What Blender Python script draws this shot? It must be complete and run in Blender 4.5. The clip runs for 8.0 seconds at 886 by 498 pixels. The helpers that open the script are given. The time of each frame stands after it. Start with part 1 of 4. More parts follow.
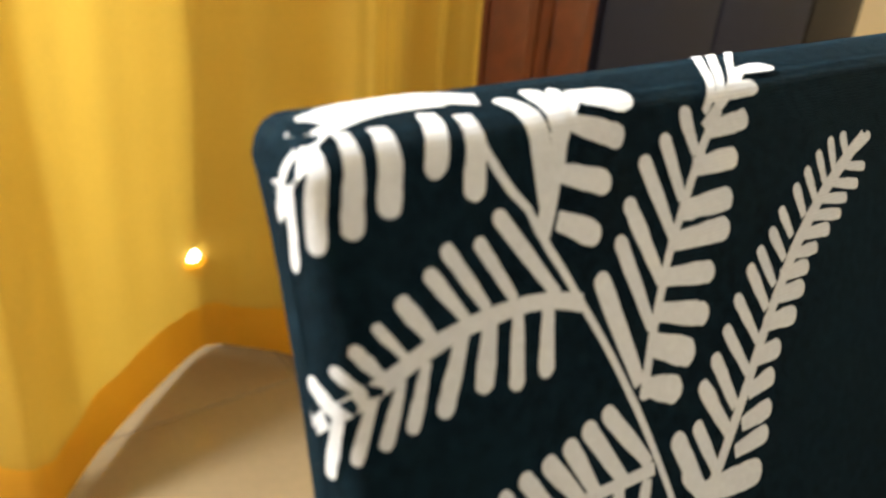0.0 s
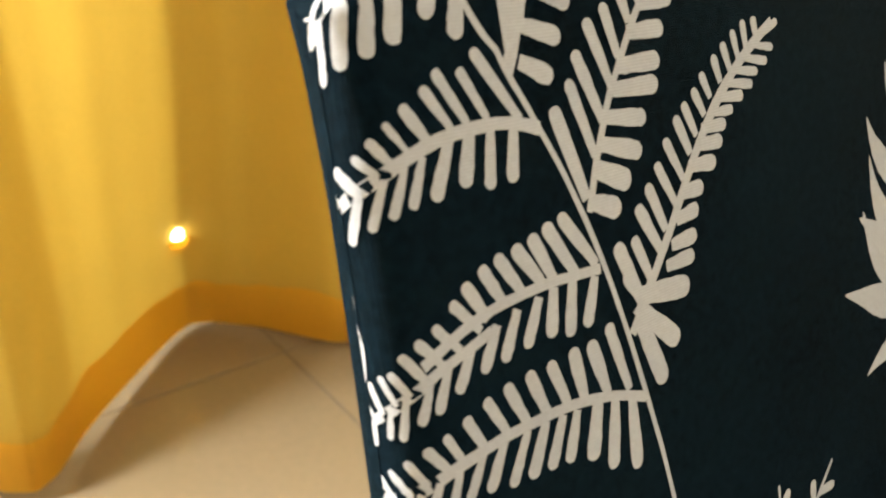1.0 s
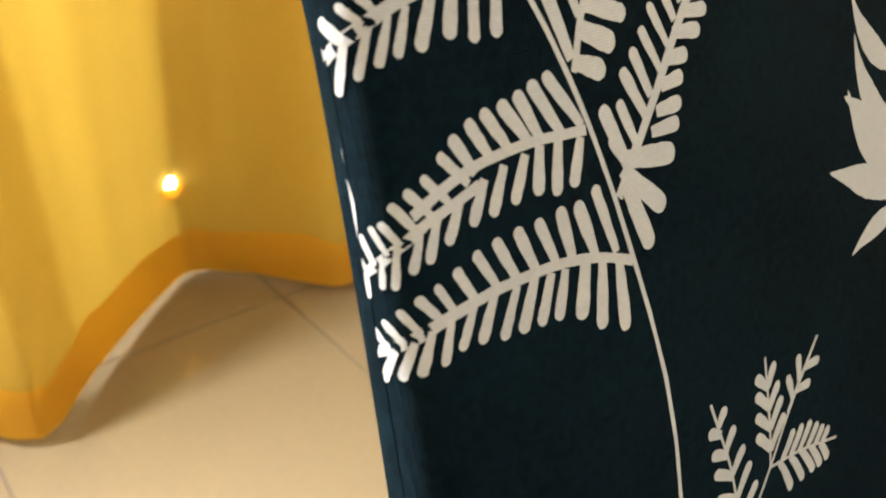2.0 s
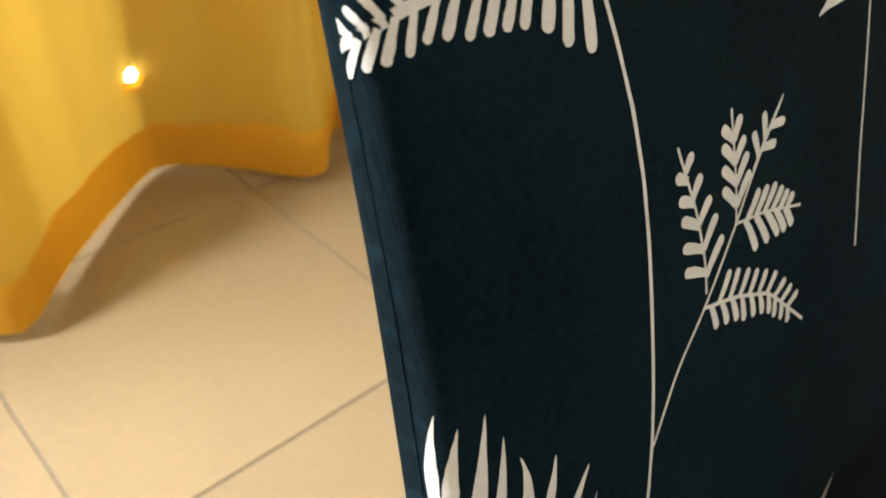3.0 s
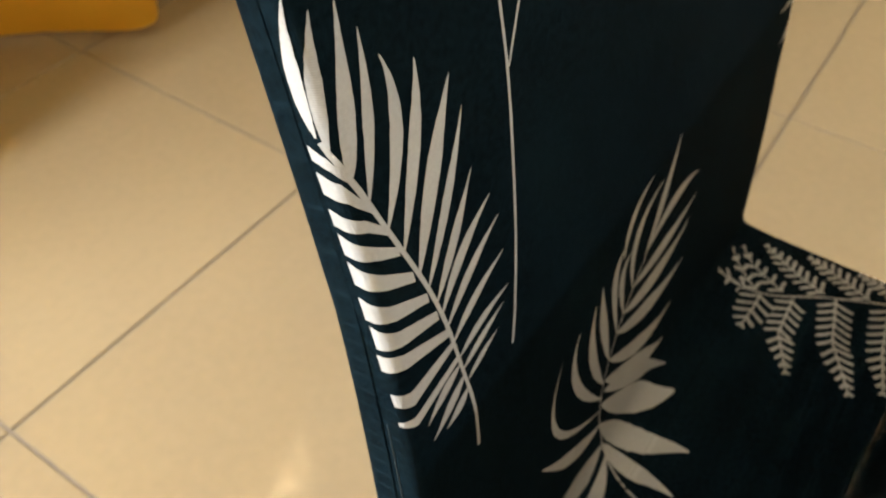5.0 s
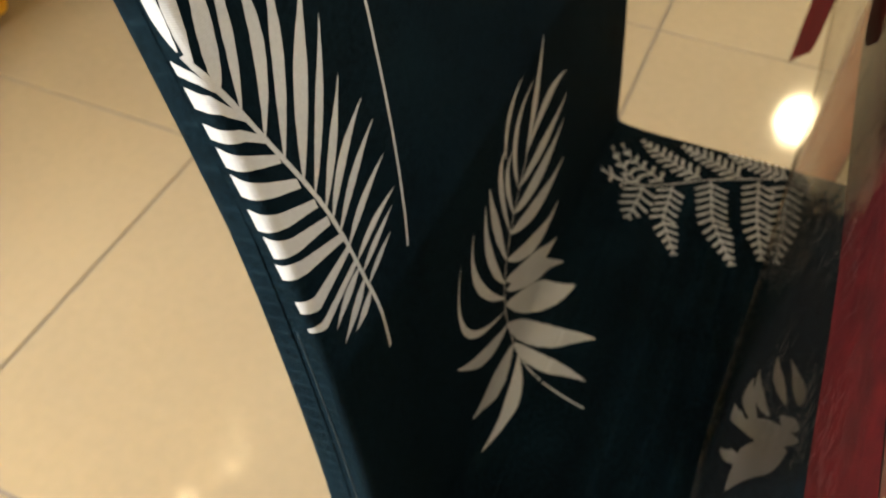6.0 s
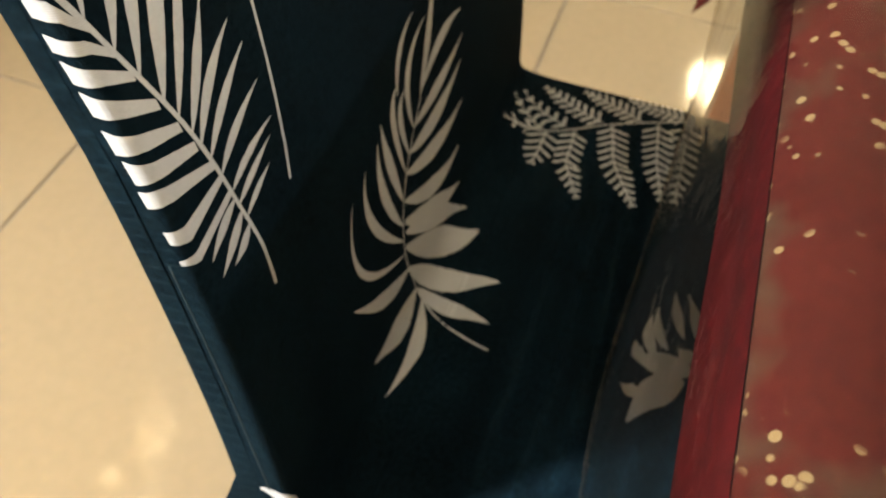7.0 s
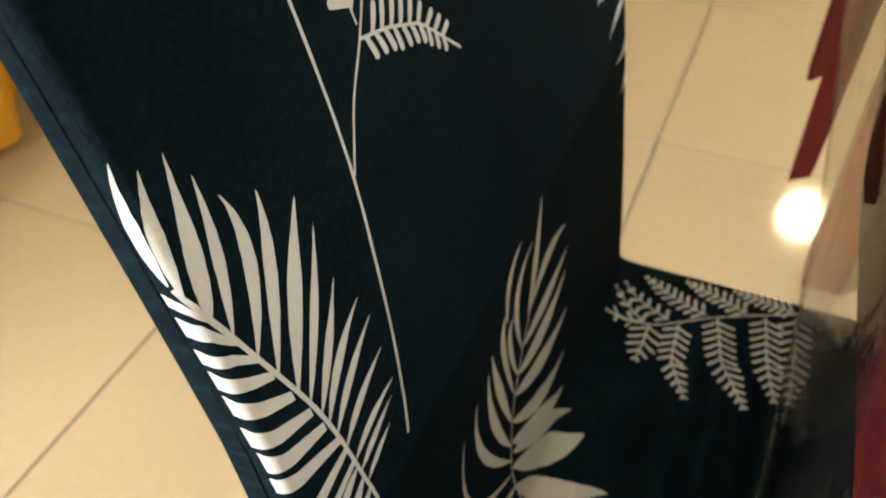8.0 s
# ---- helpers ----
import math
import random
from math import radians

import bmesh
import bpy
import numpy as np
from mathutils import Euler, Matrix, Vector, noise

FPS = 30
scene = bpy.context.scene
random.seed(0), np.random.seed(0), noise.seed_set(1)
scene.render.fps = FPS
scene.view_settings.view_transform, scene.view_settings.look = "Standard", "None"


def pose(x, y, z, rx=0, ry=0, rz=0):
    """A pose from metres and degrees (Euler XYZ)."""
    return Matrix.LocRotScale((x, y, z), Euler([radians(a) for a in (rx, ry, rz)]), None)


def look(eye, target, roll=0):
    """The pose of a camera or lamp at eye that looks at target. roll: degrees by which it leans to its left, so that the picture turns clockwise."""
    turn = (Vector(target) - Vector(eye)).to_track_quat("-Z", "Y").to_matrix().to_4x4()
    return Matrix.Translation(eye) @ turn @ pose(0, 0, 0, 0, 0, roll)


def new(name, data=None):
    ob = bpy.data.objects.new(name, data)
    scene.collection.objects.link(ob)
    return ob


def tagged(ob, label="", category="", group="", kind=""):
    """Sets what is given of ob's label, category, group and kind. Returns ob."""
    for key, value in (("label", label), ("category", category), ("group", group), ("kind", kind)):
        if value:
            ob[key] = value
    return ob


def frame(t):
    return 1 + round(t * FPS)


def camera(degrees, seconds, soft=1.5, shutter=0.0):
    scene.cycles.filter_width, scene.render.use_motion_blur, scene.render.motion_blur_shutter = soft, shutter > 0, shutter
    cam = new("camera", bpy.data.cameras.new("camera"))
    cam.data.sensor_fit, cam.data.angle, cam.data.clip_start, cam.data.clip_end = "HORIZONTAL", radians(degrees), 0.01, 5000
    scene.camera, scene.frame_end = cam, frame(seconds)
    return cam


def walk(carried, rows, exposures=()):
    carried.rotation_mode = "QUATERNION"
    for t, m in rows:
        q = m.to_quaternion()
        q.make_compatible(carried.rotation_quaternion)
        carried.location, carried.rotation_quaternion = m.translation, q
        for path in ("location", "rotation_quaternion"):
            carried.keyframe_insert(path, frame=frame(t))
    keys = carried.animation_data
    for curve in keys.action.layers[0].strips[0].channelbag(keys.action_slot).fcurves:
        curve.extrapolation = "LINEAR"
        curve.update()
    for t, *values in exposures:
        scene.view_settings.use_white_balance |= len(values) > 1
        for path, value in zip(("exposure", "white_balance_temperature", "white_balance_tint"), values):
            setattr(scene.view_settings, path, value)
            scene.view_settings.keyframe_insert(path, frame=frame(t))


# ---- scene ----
# ---- camera and walk ----
cam = camera(56.5, 8.0, soft=2.0)
cam.data.dof.use_dof = True
cam.data.dof.focus_distance = 0.21
cam.data.dof.aperture_fstop = 21.0
ROWS = [
    (0.0, -0.6745, -0.6430, 1.0200, 63.27, -4.83, -37.13),
    (0.5, -0.6863, -0.6642, 1.0159, 62.53, -4.77, -38.04),
    (1.0, -0.7023, -0.6771, 1.0113, 62.48, -4.25, -39.01),
    (1.2, -0.7049, -0.6789, 1.0102, 62.54, -4.08, -38.94),
    (2.3, -0.7098, -0.6925, 0.9895, 57.16, -2.77, -40.88),
    (2.5, -0.7125, -0.6971, 0.9832, 55.99, -2.63, -41.43),
    (3.0, -0.7191, -0.7047, 0.9643, 52.61, -2.45, -42.68),
    (3.5, -0.7282, -0.7082, 0.9476, 50.10, -2.28, -43.96),
    (4.0, -0.7354, -0.7131, 0.9355, 47.80, -1.98, -45.94),
    (4.5, -0.7419, -0.7220, 0.9264, 45.30, -1.57, -49.99),
    (5.0, -0.7488, -0.7366, 0.9202, 42.99, -1.01, -55.81),
    (5.2, -0.7540, -0.7398, 0.9190, 42.20, -0.78, -58.30),
    (6.5, -0.7658, -0.7639, 0.9127, 39.04, -0.92, -69.54),
    (7.0, -0.7657, -0.7707, 0.9029, 38.27, -2.86, -70.90),
    (7.5, -0.7552, -0.7659, 0.9052, 40.83, -2.33, -69.92),
    (8.0, -0.7389, -0.7460, 0.9358, 46.87, 1.21, -66.95),
]
STOPS = [(0.0, -0.08), (1.0, 0.0), (2.5, 0.1), (3.5, 0.0), (4.5, -0.18), (5.2, -0.22), (6.5, -0.03), (7.5, 0.1), (8.0, 0.15)]
walk(cam, [(t, pose(x, y, z, rx, ry, rz)) for t, x, y, z, rx, ry, rz in ROWS], STOPS)

# ---- world and lamps ----
world = bpy.data.worlds.new("evening_sky")
scene.world = world
world.use_nodes = True
world.node_tree.nodes["Background"].inputs["Color"].default_value = (0.02, 0.025, 0.04, 1)
world.node_tree.nodes["Background"].inputs["Strength"].default_value = 0.2


def lamp(name, place, target, size, watts, colour, size_y=None):
    data = bpy.data.lights.new(name, "AREA")
    data.size, data.energy, data.color = size, watts, colour
    if size_y:
        data.shape, data.size_y = "RECTANGLE", size_y
    ob = new(name, data)
    ob.matrix_world = look(place, target)
    return ob


BULB_AT = (3.08, -1.15, 2.0)
lamp("tube_lamp", (-1.41, 0.70, 2.08), (-0.6, -0.6, 0.6), 0.08, 150, (0.97, 0.985, 1.0), 0.6)
lamp("far_tube_lamp", (0.30, -3.46, 2.0), (-0.1, -0.6, 0.9), 1.1, 24, (0.90, 0.965, 1.0), 0.08)


# ---- materials ----
def material(name, colour, rough=0.6, metal=0.0, grain=0.0, scale=40.0, vary=0.15, large=2.0, sheen=0.0, coat=0.0, per_piece=0.0):
    """Paint with variation at two scales and a fine relief."""
    m = bpy.data.materials.new(name)
    m.use_nodes = True
    nt = m.node_tree
    b = nt.nodes["Principled BSDF"]
    b.inputs["Roughness"].default_value, b.inputs["Metallic"].default_value = rough, metal
    b.inputs["Sheen Weight"].default_value = sheen
    b.inputs["Coat Weight"].default_value = coat
    co = nt.nodes.new("ShaderNodeTexCoord")
    n1, n2 = nt.nodes.new("ShaderNodeTexNoise"), nt.nodes.new("ShaderNodeTexNoise")
    n1.inputs["Scale"].default_value, n1.inputs["Detail"].default_value = large, 4
    n2.inputs["Scale"].default_value, n2.inputs["Detail"].default_value = scale, 6
    for n in (n1, n2):
        nt.links.new(co.outputs["Object"], n.inputs["Vector"])
    add = nt.nodes.new("ShaderNodeMath")
    add.operation = "ADD"
    nt.links.new(n1.outputs["Fac"], add.inputs[0])
    nt.links.new(n2.outputs["Fac"], add.inputs[1])
    last = add
    if per_piece:
        info = nt.nodes.new("ShaderNodeObjectInfo")
        mul = nt.nodes.new("ShaderNodeMath")
        mul.operation = "MULTIPLY_ADD"
        mul.inputs[1].default_value = per_piece
        nt.links.new(info.outputs["Random"], mul.inputs[0])
        nt.links.new(add.outputs[0], mul.inputs[2])
        last = mul
    ramp = nt.nodes.new("ShaderNodeMapRange")
    ramp.inputs["From Min"].default_value, ramp.inputs["From Max"].default_value = 0.6, 1.4
    ramp.inputs["To Min"].default_value, ramp.inputs["To Max"].default_value = 1 - vary, 1 + vary
    nt.links.new(last.outputs[0], ramp.inputs["Value"])
    mix = nt.nodes.new("ShaderNodeVectorMath")
    mix.operation = "SCALE"
    mix.inputs[0].default_value = colour
    nt.links.new(ramp.outputs["Result"], mix.inputs["Scale"])
    nt.links.new(mix.outputs[0], b.inputs["Base Color"])
    if grain:
        bump = nt.nodes.new("ShaderNodeBump")
        bump.inputs["Strength"].default_value, bump.inputs["Distance"].default_value = grain, 0.002
        nt.links.new(n2.outputs["Fac"], bump.inputs["Height"])
        nt.links.new(bump.outputs[0], b.inputs["Normal"])
    return m


def weave(m, pitch, strength, depth=0.0004, low=0.72):
    """Lays a woven relief of that pitch over a cloth material."""
    nt = m.node_tree
    b = nt.nodes["Principled BSDF"]
    co = nt.nodes.new("ShaderNodeTexCoord")
    waves = []
    for axis in ("X", "Z"):
        w = nt.nodes.new("ShaderNodeTexWave")
        w.bands_direction = axis
        w.inputs["Scale"].default_value = 0.314 / pitch
        w.inputs["Distortion"].default_value = 1.5
        w.inputs["Detail Scale"].default_value = 40
        nt.links.new(co.outputs["Object"], w.inputs["Vector"])
        waves.append(w)
    top = nt.nodes.new("ShaderNodeMath")
    top.operation = "MAXIMUM"
    nt.links.new(waves[0].outputs["Fac"], top.inputs[0])
    nt.links.new(waves[1].outputs["Fac"], top.inputs[1])
    bump = nt.nodes.new("ShaderNodeBump")
    bump.inputs["Strength"].default_value, bump.inputs["Distance"].default_value = strength, depth
    nt.links.new(top.outputs[0], bump.inputs["Height"])
    nt.links.new(bump.outputs[0], b.inputs["Normal"])
    old = b.inputs["Base Color"].links[0].from_socket
    shade = nt.nodes.new("ShaderNodeMapRange")
    shade.inputs["To Min"].default_value, shade.inputs["To Max"].default_value = low, 1.1
    tint = nt.nodes.new("ShaderNodeVectorMath")
    tint.operation = "SCALE"
    nt.links.new(waves[1].outputs["Fac"], shade.inputs["Value"])
    nt.links.new(old, tint.inputs[0])
    nt.links.new(shade.outputs[0], tint.inputs["Scale"])
    nt.links.new(tint.outputs[0], b.inputs["Base Color"])
    return m


def glow(name, colour, strength):
    m = bpy.data.materials.new(name)
    m.use_nodes = True
    b = m.node_tree.nodes["Principled BSDF"]
    b.inputs["Base Color"].default_value = (*colour, 1)
    b.inputs["Emission Color"].default_value = (*colour, 1)
    b.inputs["Emission Strength"].default_value = strength
    return m


def sheer(name, colour, through_part):
    """Curtain voile: part of the light passes and is scattered."""
    m = material(name, colour, 0.7, 0, 0.15, 90, 0.08, 3)
    nt = m.node_tree
    b, out = nt.nodes["Principled BSDF"], nt.nodes["Material Output"]
    t = nt.nodes.new("ShaderNodeBsdfTranslucent")
    t.inputs["Color"].default_value = (*colour, 1)
    mix = nt.nodes.new("ShaderNodeMixShader")
    mix.inputs["Fac"].default_value = through_part
    nt.links.new(b.outputs[0], mix.inputs[1])
    nt.links.new(t.outputs[0], mix.inputs[2])
    nt.links.new(mix.outputs[0], out.inputs["Surface"])
    return m


def clear_film(name):
    m = bpy.data.materials.new(name)
    m.use_nodes = True
    nt = m.node_tree
    out = nt.nodes["Material Output"]
    nt.nodes.remove(nt.nodes["Principled BSDF"])
    clear, shine, haze = nt.nodes.new("ShaderNodeBsdfTransparent"), nt.nodes.new("ShaderNodeBsdfGlossy"), nt.nodes.new("ShaderNodeBsdfDiffuse")
    clear.inputs["Color"].default_value = (0.90, 0.88, 0.84, 1)
    shine.inputs["Roughness"].default_value = 0.12
    haze.inputs["Color"].default_value = (0.8, 0.78, 0.72, 1)
    fres = nt.nodes.new("ShaderNodeFresnel")
    fres.inputs["IOR"].default_value = 1.19
    noise_node = nt.nodes.new("ShaderNodeTexNoise")
    noise_node.inputs["Scale"].default_value, noise_node.inputs["Detail"].default_value = 22, 5
    co = nt.nodes.new("ShaderNodeTexCoord")
    nt.links.new(co.outputs["Object"], noise_node.inputs["Vector"])
    bump = nt.nodes.new("ShaderNodeBump")
    bump.inputs["Strength"].default_value, bump.inputs["Distance"].default_value = 0.5, 0.01
    nt.links.new(noise_node.outputs["Fac"], bump.inputs["Height"])
    nt.links.new(bump.outputs[0], shine.inputs["Normal"])
    a, c = nt.nodes.new("ShaderNodeMixShader"), nt.nodes.new("ShaderNodeMixShader")
    a.inputs["Fac"].default_value = 0.004
    nt.links.new(clear.outputs[0], a.inputs[1])
    nt.links.new(haze.outputs[0], a.inputs[2])
    nt.links.new(fres.outputs[0], c.inputs["Fac"])
    nt.links.new(a.outputs[0], c.inputs[1])
    nt.links.new(shine.outputs[0], c.inputs[2])
    nt.links.new(c.outputs[0], out.inputs["Surface"])
    return m


def lace(name):
    """Brick-red cloth with faded blotches and patches of pale woven rings."""
    m = material(name, (0.054, 0.0078, 0.0054), 0.85, 0, 0.1, 260, 0.3, 30)
    nt = m.node_tree
    b = nt.nodes["Principled BSDF"]
    last = b.inputs["Base Color"].links[0].from_socket
    co = nt.nodes.new("ShaderNodeTexCoord")

    def spread(scale, low, high, detail=2.0):
        n = nt.nodes.new("ShaderNodeTexNoise")
        n.inputs["Scale"].default_value, n.inputs["Detail"].default_value = scale, detail
        nt.links.new(co.outputs["Object"], n.inputs["Vector"])
        r = nt.nodes.new("ShaderNodeMapRange")
        r.inputs["From Min"].default_value, r.inputs["From Max"].default_value = low, high
        nt.links.new(n.outputs["Fac"], r.inputs["Value"])
        return r.outputs[0]

    def times(a, c):
        mul = nt.nodes.new("ShaderNodeMath")
        mul.operation = "MULTIPLY"
        for k, q in enumerate((a, c)):
            if isinstance(q, float):
                mul.inputs[k].default_value = q
            else:
                nt.links.new(q, mul.inputs[k])
        return mul.outputs[0]

    def over(base, colour, fac):
        mix = nt.nodes.new("ShaderNodeMix")
        mix.data_type = "RGBA"
        nt.links.new(fac, mix.inputs[0])
        nt.links.new(base, mix.inputs[6])
        mix.inputs[7].default_value = (*colour, 1)
        return mix.outputs[2]

    v = nt.nodes.new("ShaderNodeTexVoronoi")
    v.inputs["Scale"].default_value = 150
    nt.links.new(co.outputs["Object"], v.inputs["Vector"])
    rings = []
    for low, high in ((0.27, 0.20), (-0.10, 0.02)):
        r = nt.nodes.new("ShaderNodeMapRange")
        r.inputs["From Min"].default_value, r.inputs["From Max"].default_value = low, high
        nt.links.new(v.outputs["Distance"], r.inputs["Value"])
        rings.append(r.outputs[0])
    last = over(last, (0.055, 0.038, 0.022), times(spread(34, 0.54, 0.68), 0.6))
    last = over(last, (0.05, 0.006, 0.006), times(spread(70, 0.56, 0.72, 4), 0.35))
    last = over(last, (0.27, 0.20, 0.095), times(times(times(rings[0], rings[1]), times(spread(11, 0.47, 0.49), spread(11, 0.61, 0.59))), 0.7))
    nt.links.new(last, b.inputs["Base Color"])
    return m


CLOTH = weave(material("dark_teal_cloth", (0.0036, 0.0108, 0.0165), 0.8, 0, 0, 420, 1.0, 14, 0.04), 0.0006, 0.9, 0.0006)
CLOTH.node_tree.nodes["Principled BSDF"].inputs["Sheen Tint"].default_value = (0.25, 0.6, 0.9, 1)
CLOTH.node_tree.nodes["Principled BSDF"].inputs["Specular IOR Level"].default_value = 0.025
PRINT = weave(material("white_print", (0.55, 0.572, 0.588), 0.9, 0, 0, 900, 0.12, 20), 0.0006, 0.4, 0.0004, 0.92)
SEAM = material("teal_seam", (0.008, 0.022, 0.03), 0.9, 0, 0.3, 500, 0.3)
TILE = material("beige_floor_tile", (0.255, 0.200, 0.122), 0.07, 0, 0.02, 60, 0.07, 1.6, per_piece=0.25)
GROUT = material("grey_grout", (0.16, 0.13, 0.10), 0.9, 0, 0.4, 200, 0.2)
WALL = material("cream_wall", (0.70, 0.62, 0.48), 0.85, 0, 0.15, 60, 0.06)
CEILING = material("white_ceiling", (0.80, 0.77, 0.70), 0.9, 0, 0.1, 50, 0.04)
VOILE = sheer("yellow_voile", (0.70, 0.50, 0.08), 0.5)
HEM = sheer("yellow_hem", (0.84, 0.50, 0.04), 0.5)
WOOD = material("brown_wood", (0.14, 0.034, 0.009), 0.3, 0, 0.2, 30, 0.35, 6)
BLUE = weave(material("navy_paint", (0.010, 0.014, 0.040), 0.7, 0, 0, 200, 0.3, 5, 0.03), 0.003, 0.5)
BLACK = material("black_wood", (0.02, 0.017, 0.016), 0.5, 0, 0.2, 40, 0.3)
RED = lace("red_brocade")
CRIMSON = material("crimson_binding", (0.042, 0.0012, 0.0018), 0.75, 0, 0.4, 160, 0.5, 45)
for m in (RED, CRIMSON):
    m.node_tree.nodes["Principled BSDF"].inputs["Specular IOR Level"].default_value = 0.06
FILM = clear_film("clear_film")
CHROME = material("brushed_steel", (0.6, 0.6, 0.6), 0.3, 1.0, 0.05, 200, 0.1)
TUBE_GLASS = glow("tube_glass", (0.92, 0.97, 1.0), 6)
BULB_GLASS = glow("warm_bulb", (1.0, 0.80, 0.45), 140)
SPARK = glow("tiny_bulb", (1.0, 0.72, 0.36), 260)
WIRE = material("clear_wire", (0.35, 0.26, 0.10), 0.5)


# ---- helpers of this scene ----
def part(name, bm, mat, parent=None, label="", smooth=True):
    me = bpy.data.meshes.new(name)
    bm.to_mesh(me)
    bm.free()
    if smooth:
        for p in me.polygons:
            p.use_smooth = True
    me.materials.append(mat)
    ob = new(name, me)
    if parent:
        ob.parent = parent
    return tagged(ob, label)


def sheet(nu, nv, fn, bm=None):
    """A grid of faces through fn(i / nu, j / nv)."""
    bm = bm or bmesh.new()
    rows = [[bm.verts.new(fn(i / nu, j / nv)) for i in range(nu + 1)] for j in range(nv + 1)]
    for j in range(nv):
        for i in range(nu):
            bm.faces.new((rows[j][i], rows[j][i + 1], rows[j + 1][i + 1], rows[j + 1][i]))
    return bm


def block(x0, y0, z0, x1, y1, z1, bevel=0.0, bm=None, segments=2):
    bm = bm or bmesh.new()
    made = bmesh.ops.create_cube(bm, size=1, matrix=Matrix.LocRotScale(((x0 + x1) / 2, (y0 + y1) / 2, (z0 + z1) / 2), None, (x1 - x0, y1 - y0, z1 - z0)))
    if bevel:
        edges = {e for v in made["verts"] for e in v.link_edges}
        bmesh.ops.bevel(bm, geom=list(edges), offset=bevel, segments=segments, affect="EDGES", profile=0.5)
    return bm


def tube(points, radius, sides=8, bm=None):
    """A round bar along points; radius may be a list."""
    bm = bm or bmesh.new()
    pts = [Vector(p) for p in points]
    rings = []
    for k, p in enumerate(pts):
        way = (pts[min(k + 1, len(pts) - 1)] - pts[max(k - 1, 0)]).normalized()
        a = way.orthogonal().normalized() if k == 0 else (a - a.dot(way) * way).normalized()
        b = way.cross(a)
        r = radius[k] if isinstance(radius, (list, tuple)) else radius
        rings.append([bm.verts.new(p + r * (a * math.cos(6.2832 * s / sides) + b * math.sin(6.2832 * s / sides))) for s in range(sides)])
    for r0, r1 in zip(rings, rings[1:]):
        for s in range(sides):
            bm.faces.new((r0[s], r0[(s + 1) % sides], r1[(s + 1) % sides], r1[s]))
    bm.faces.new(rings[0][::-1])
    bm.faces.new(rings[-1])
    return bm


def ball(place, radius, bm=None, rings=10):
    bm = bm or bmesh.new()
    bmesh.ops.create_uvsphere(bm, u_segments=rings * 2, v_segments=rings, radius=radius, matrix=Matrix.Translation(place))
    return bm


def holder(name, label, category, group=""):
    return tagged(new(name), label, category, group)


# ---- the room ----
X0, X1, Y0, Y1, TOP = -1.6, 4.2, -3.6, 1.05, 2.75
tagged(part("wall_north", block(X0 - 0.12, Y1, 0, X1 + 0.12, Y1 + 0.12, TOP), WALL, smooth=False), "cream painted plaster wall behind the curtain", "wall", kind="structure")
tagged(part("wall_south", block(X0 - 0.12, Y0 - 0.12, 0, X1 + 0.12, Y0, TOP), WALL, smooth=False), "cream painted plaster wall", "wall", kind="structure")
tagged(part("wall_west", block(X0 - 0.12, Y0, 0, X0, Y1, TOP), WALL, smooth=False), "cream painted plaster wall", "wall", kind="structure")
tagged(part("wall_east", block(X1, Y0, 0, X1 + 0.12, Y1, TOP), WALL, smooth=False), "cream painted plaster wall", "wall", kind="structure")
tagged(part("ceiling", block(X0 - 0.12, Y0 - 0.12, TOP, X1 + 0.12, Y1 + 0.12, TOP + 0.1), CEILING, smooth=False), "plain white ceiling", "ceiling", kind="structure")
floor = tagged(part("floor", block(X0 - 0.12, Y0 - 0.12, -0.1, X1 + 0.12, Y1 + 0.12, -0.003), GROUT, smooth=False), "glossy beige ceramic floor tiles with thin grey joints", "floor", kind="structure")

# ---- dining chair in a printed stretch cover ----
# the covered chair as one wrapped surface: v runs along the side profile (0 where the back leaves the seat), u across
def back_y(z):
    return 0.3083 * z * z - 0.2052 * z - 0.6637


def half_depth(z):
    return np.interp(z, [0.0, 0.5, 0.6, 0.7, 0.8, 0.9, 0.95, 0.98], [0.0152, 0.0152, 0.0130, 0.0118, 0.0113, 0.0100, 0.0095, 0.0105])


def edge_r(z):
    """The rounding of the front edge: tight low down, fuller at the top."""
    return np.interp(z, [0.75, 0.95, 0.970, 0.985], [0.005, 0.0075, 0.0075, 0.0055])


def left_edge(z):
    return np.interp(z, [0.42, 0.507, 0.6, 0.73, 0.85, 1.0], [-0.660, -0.660, -0.652, -0.640, -0.635, -0.6315])


def right_edge(z):
    return np.interp(z, [0.42, 0.507, 0.52, 0.625, 0.69, 0.85, 1.0], [-0.278, -0.279, -0.292, -0.271, -0.251, -0.215, -0.19])


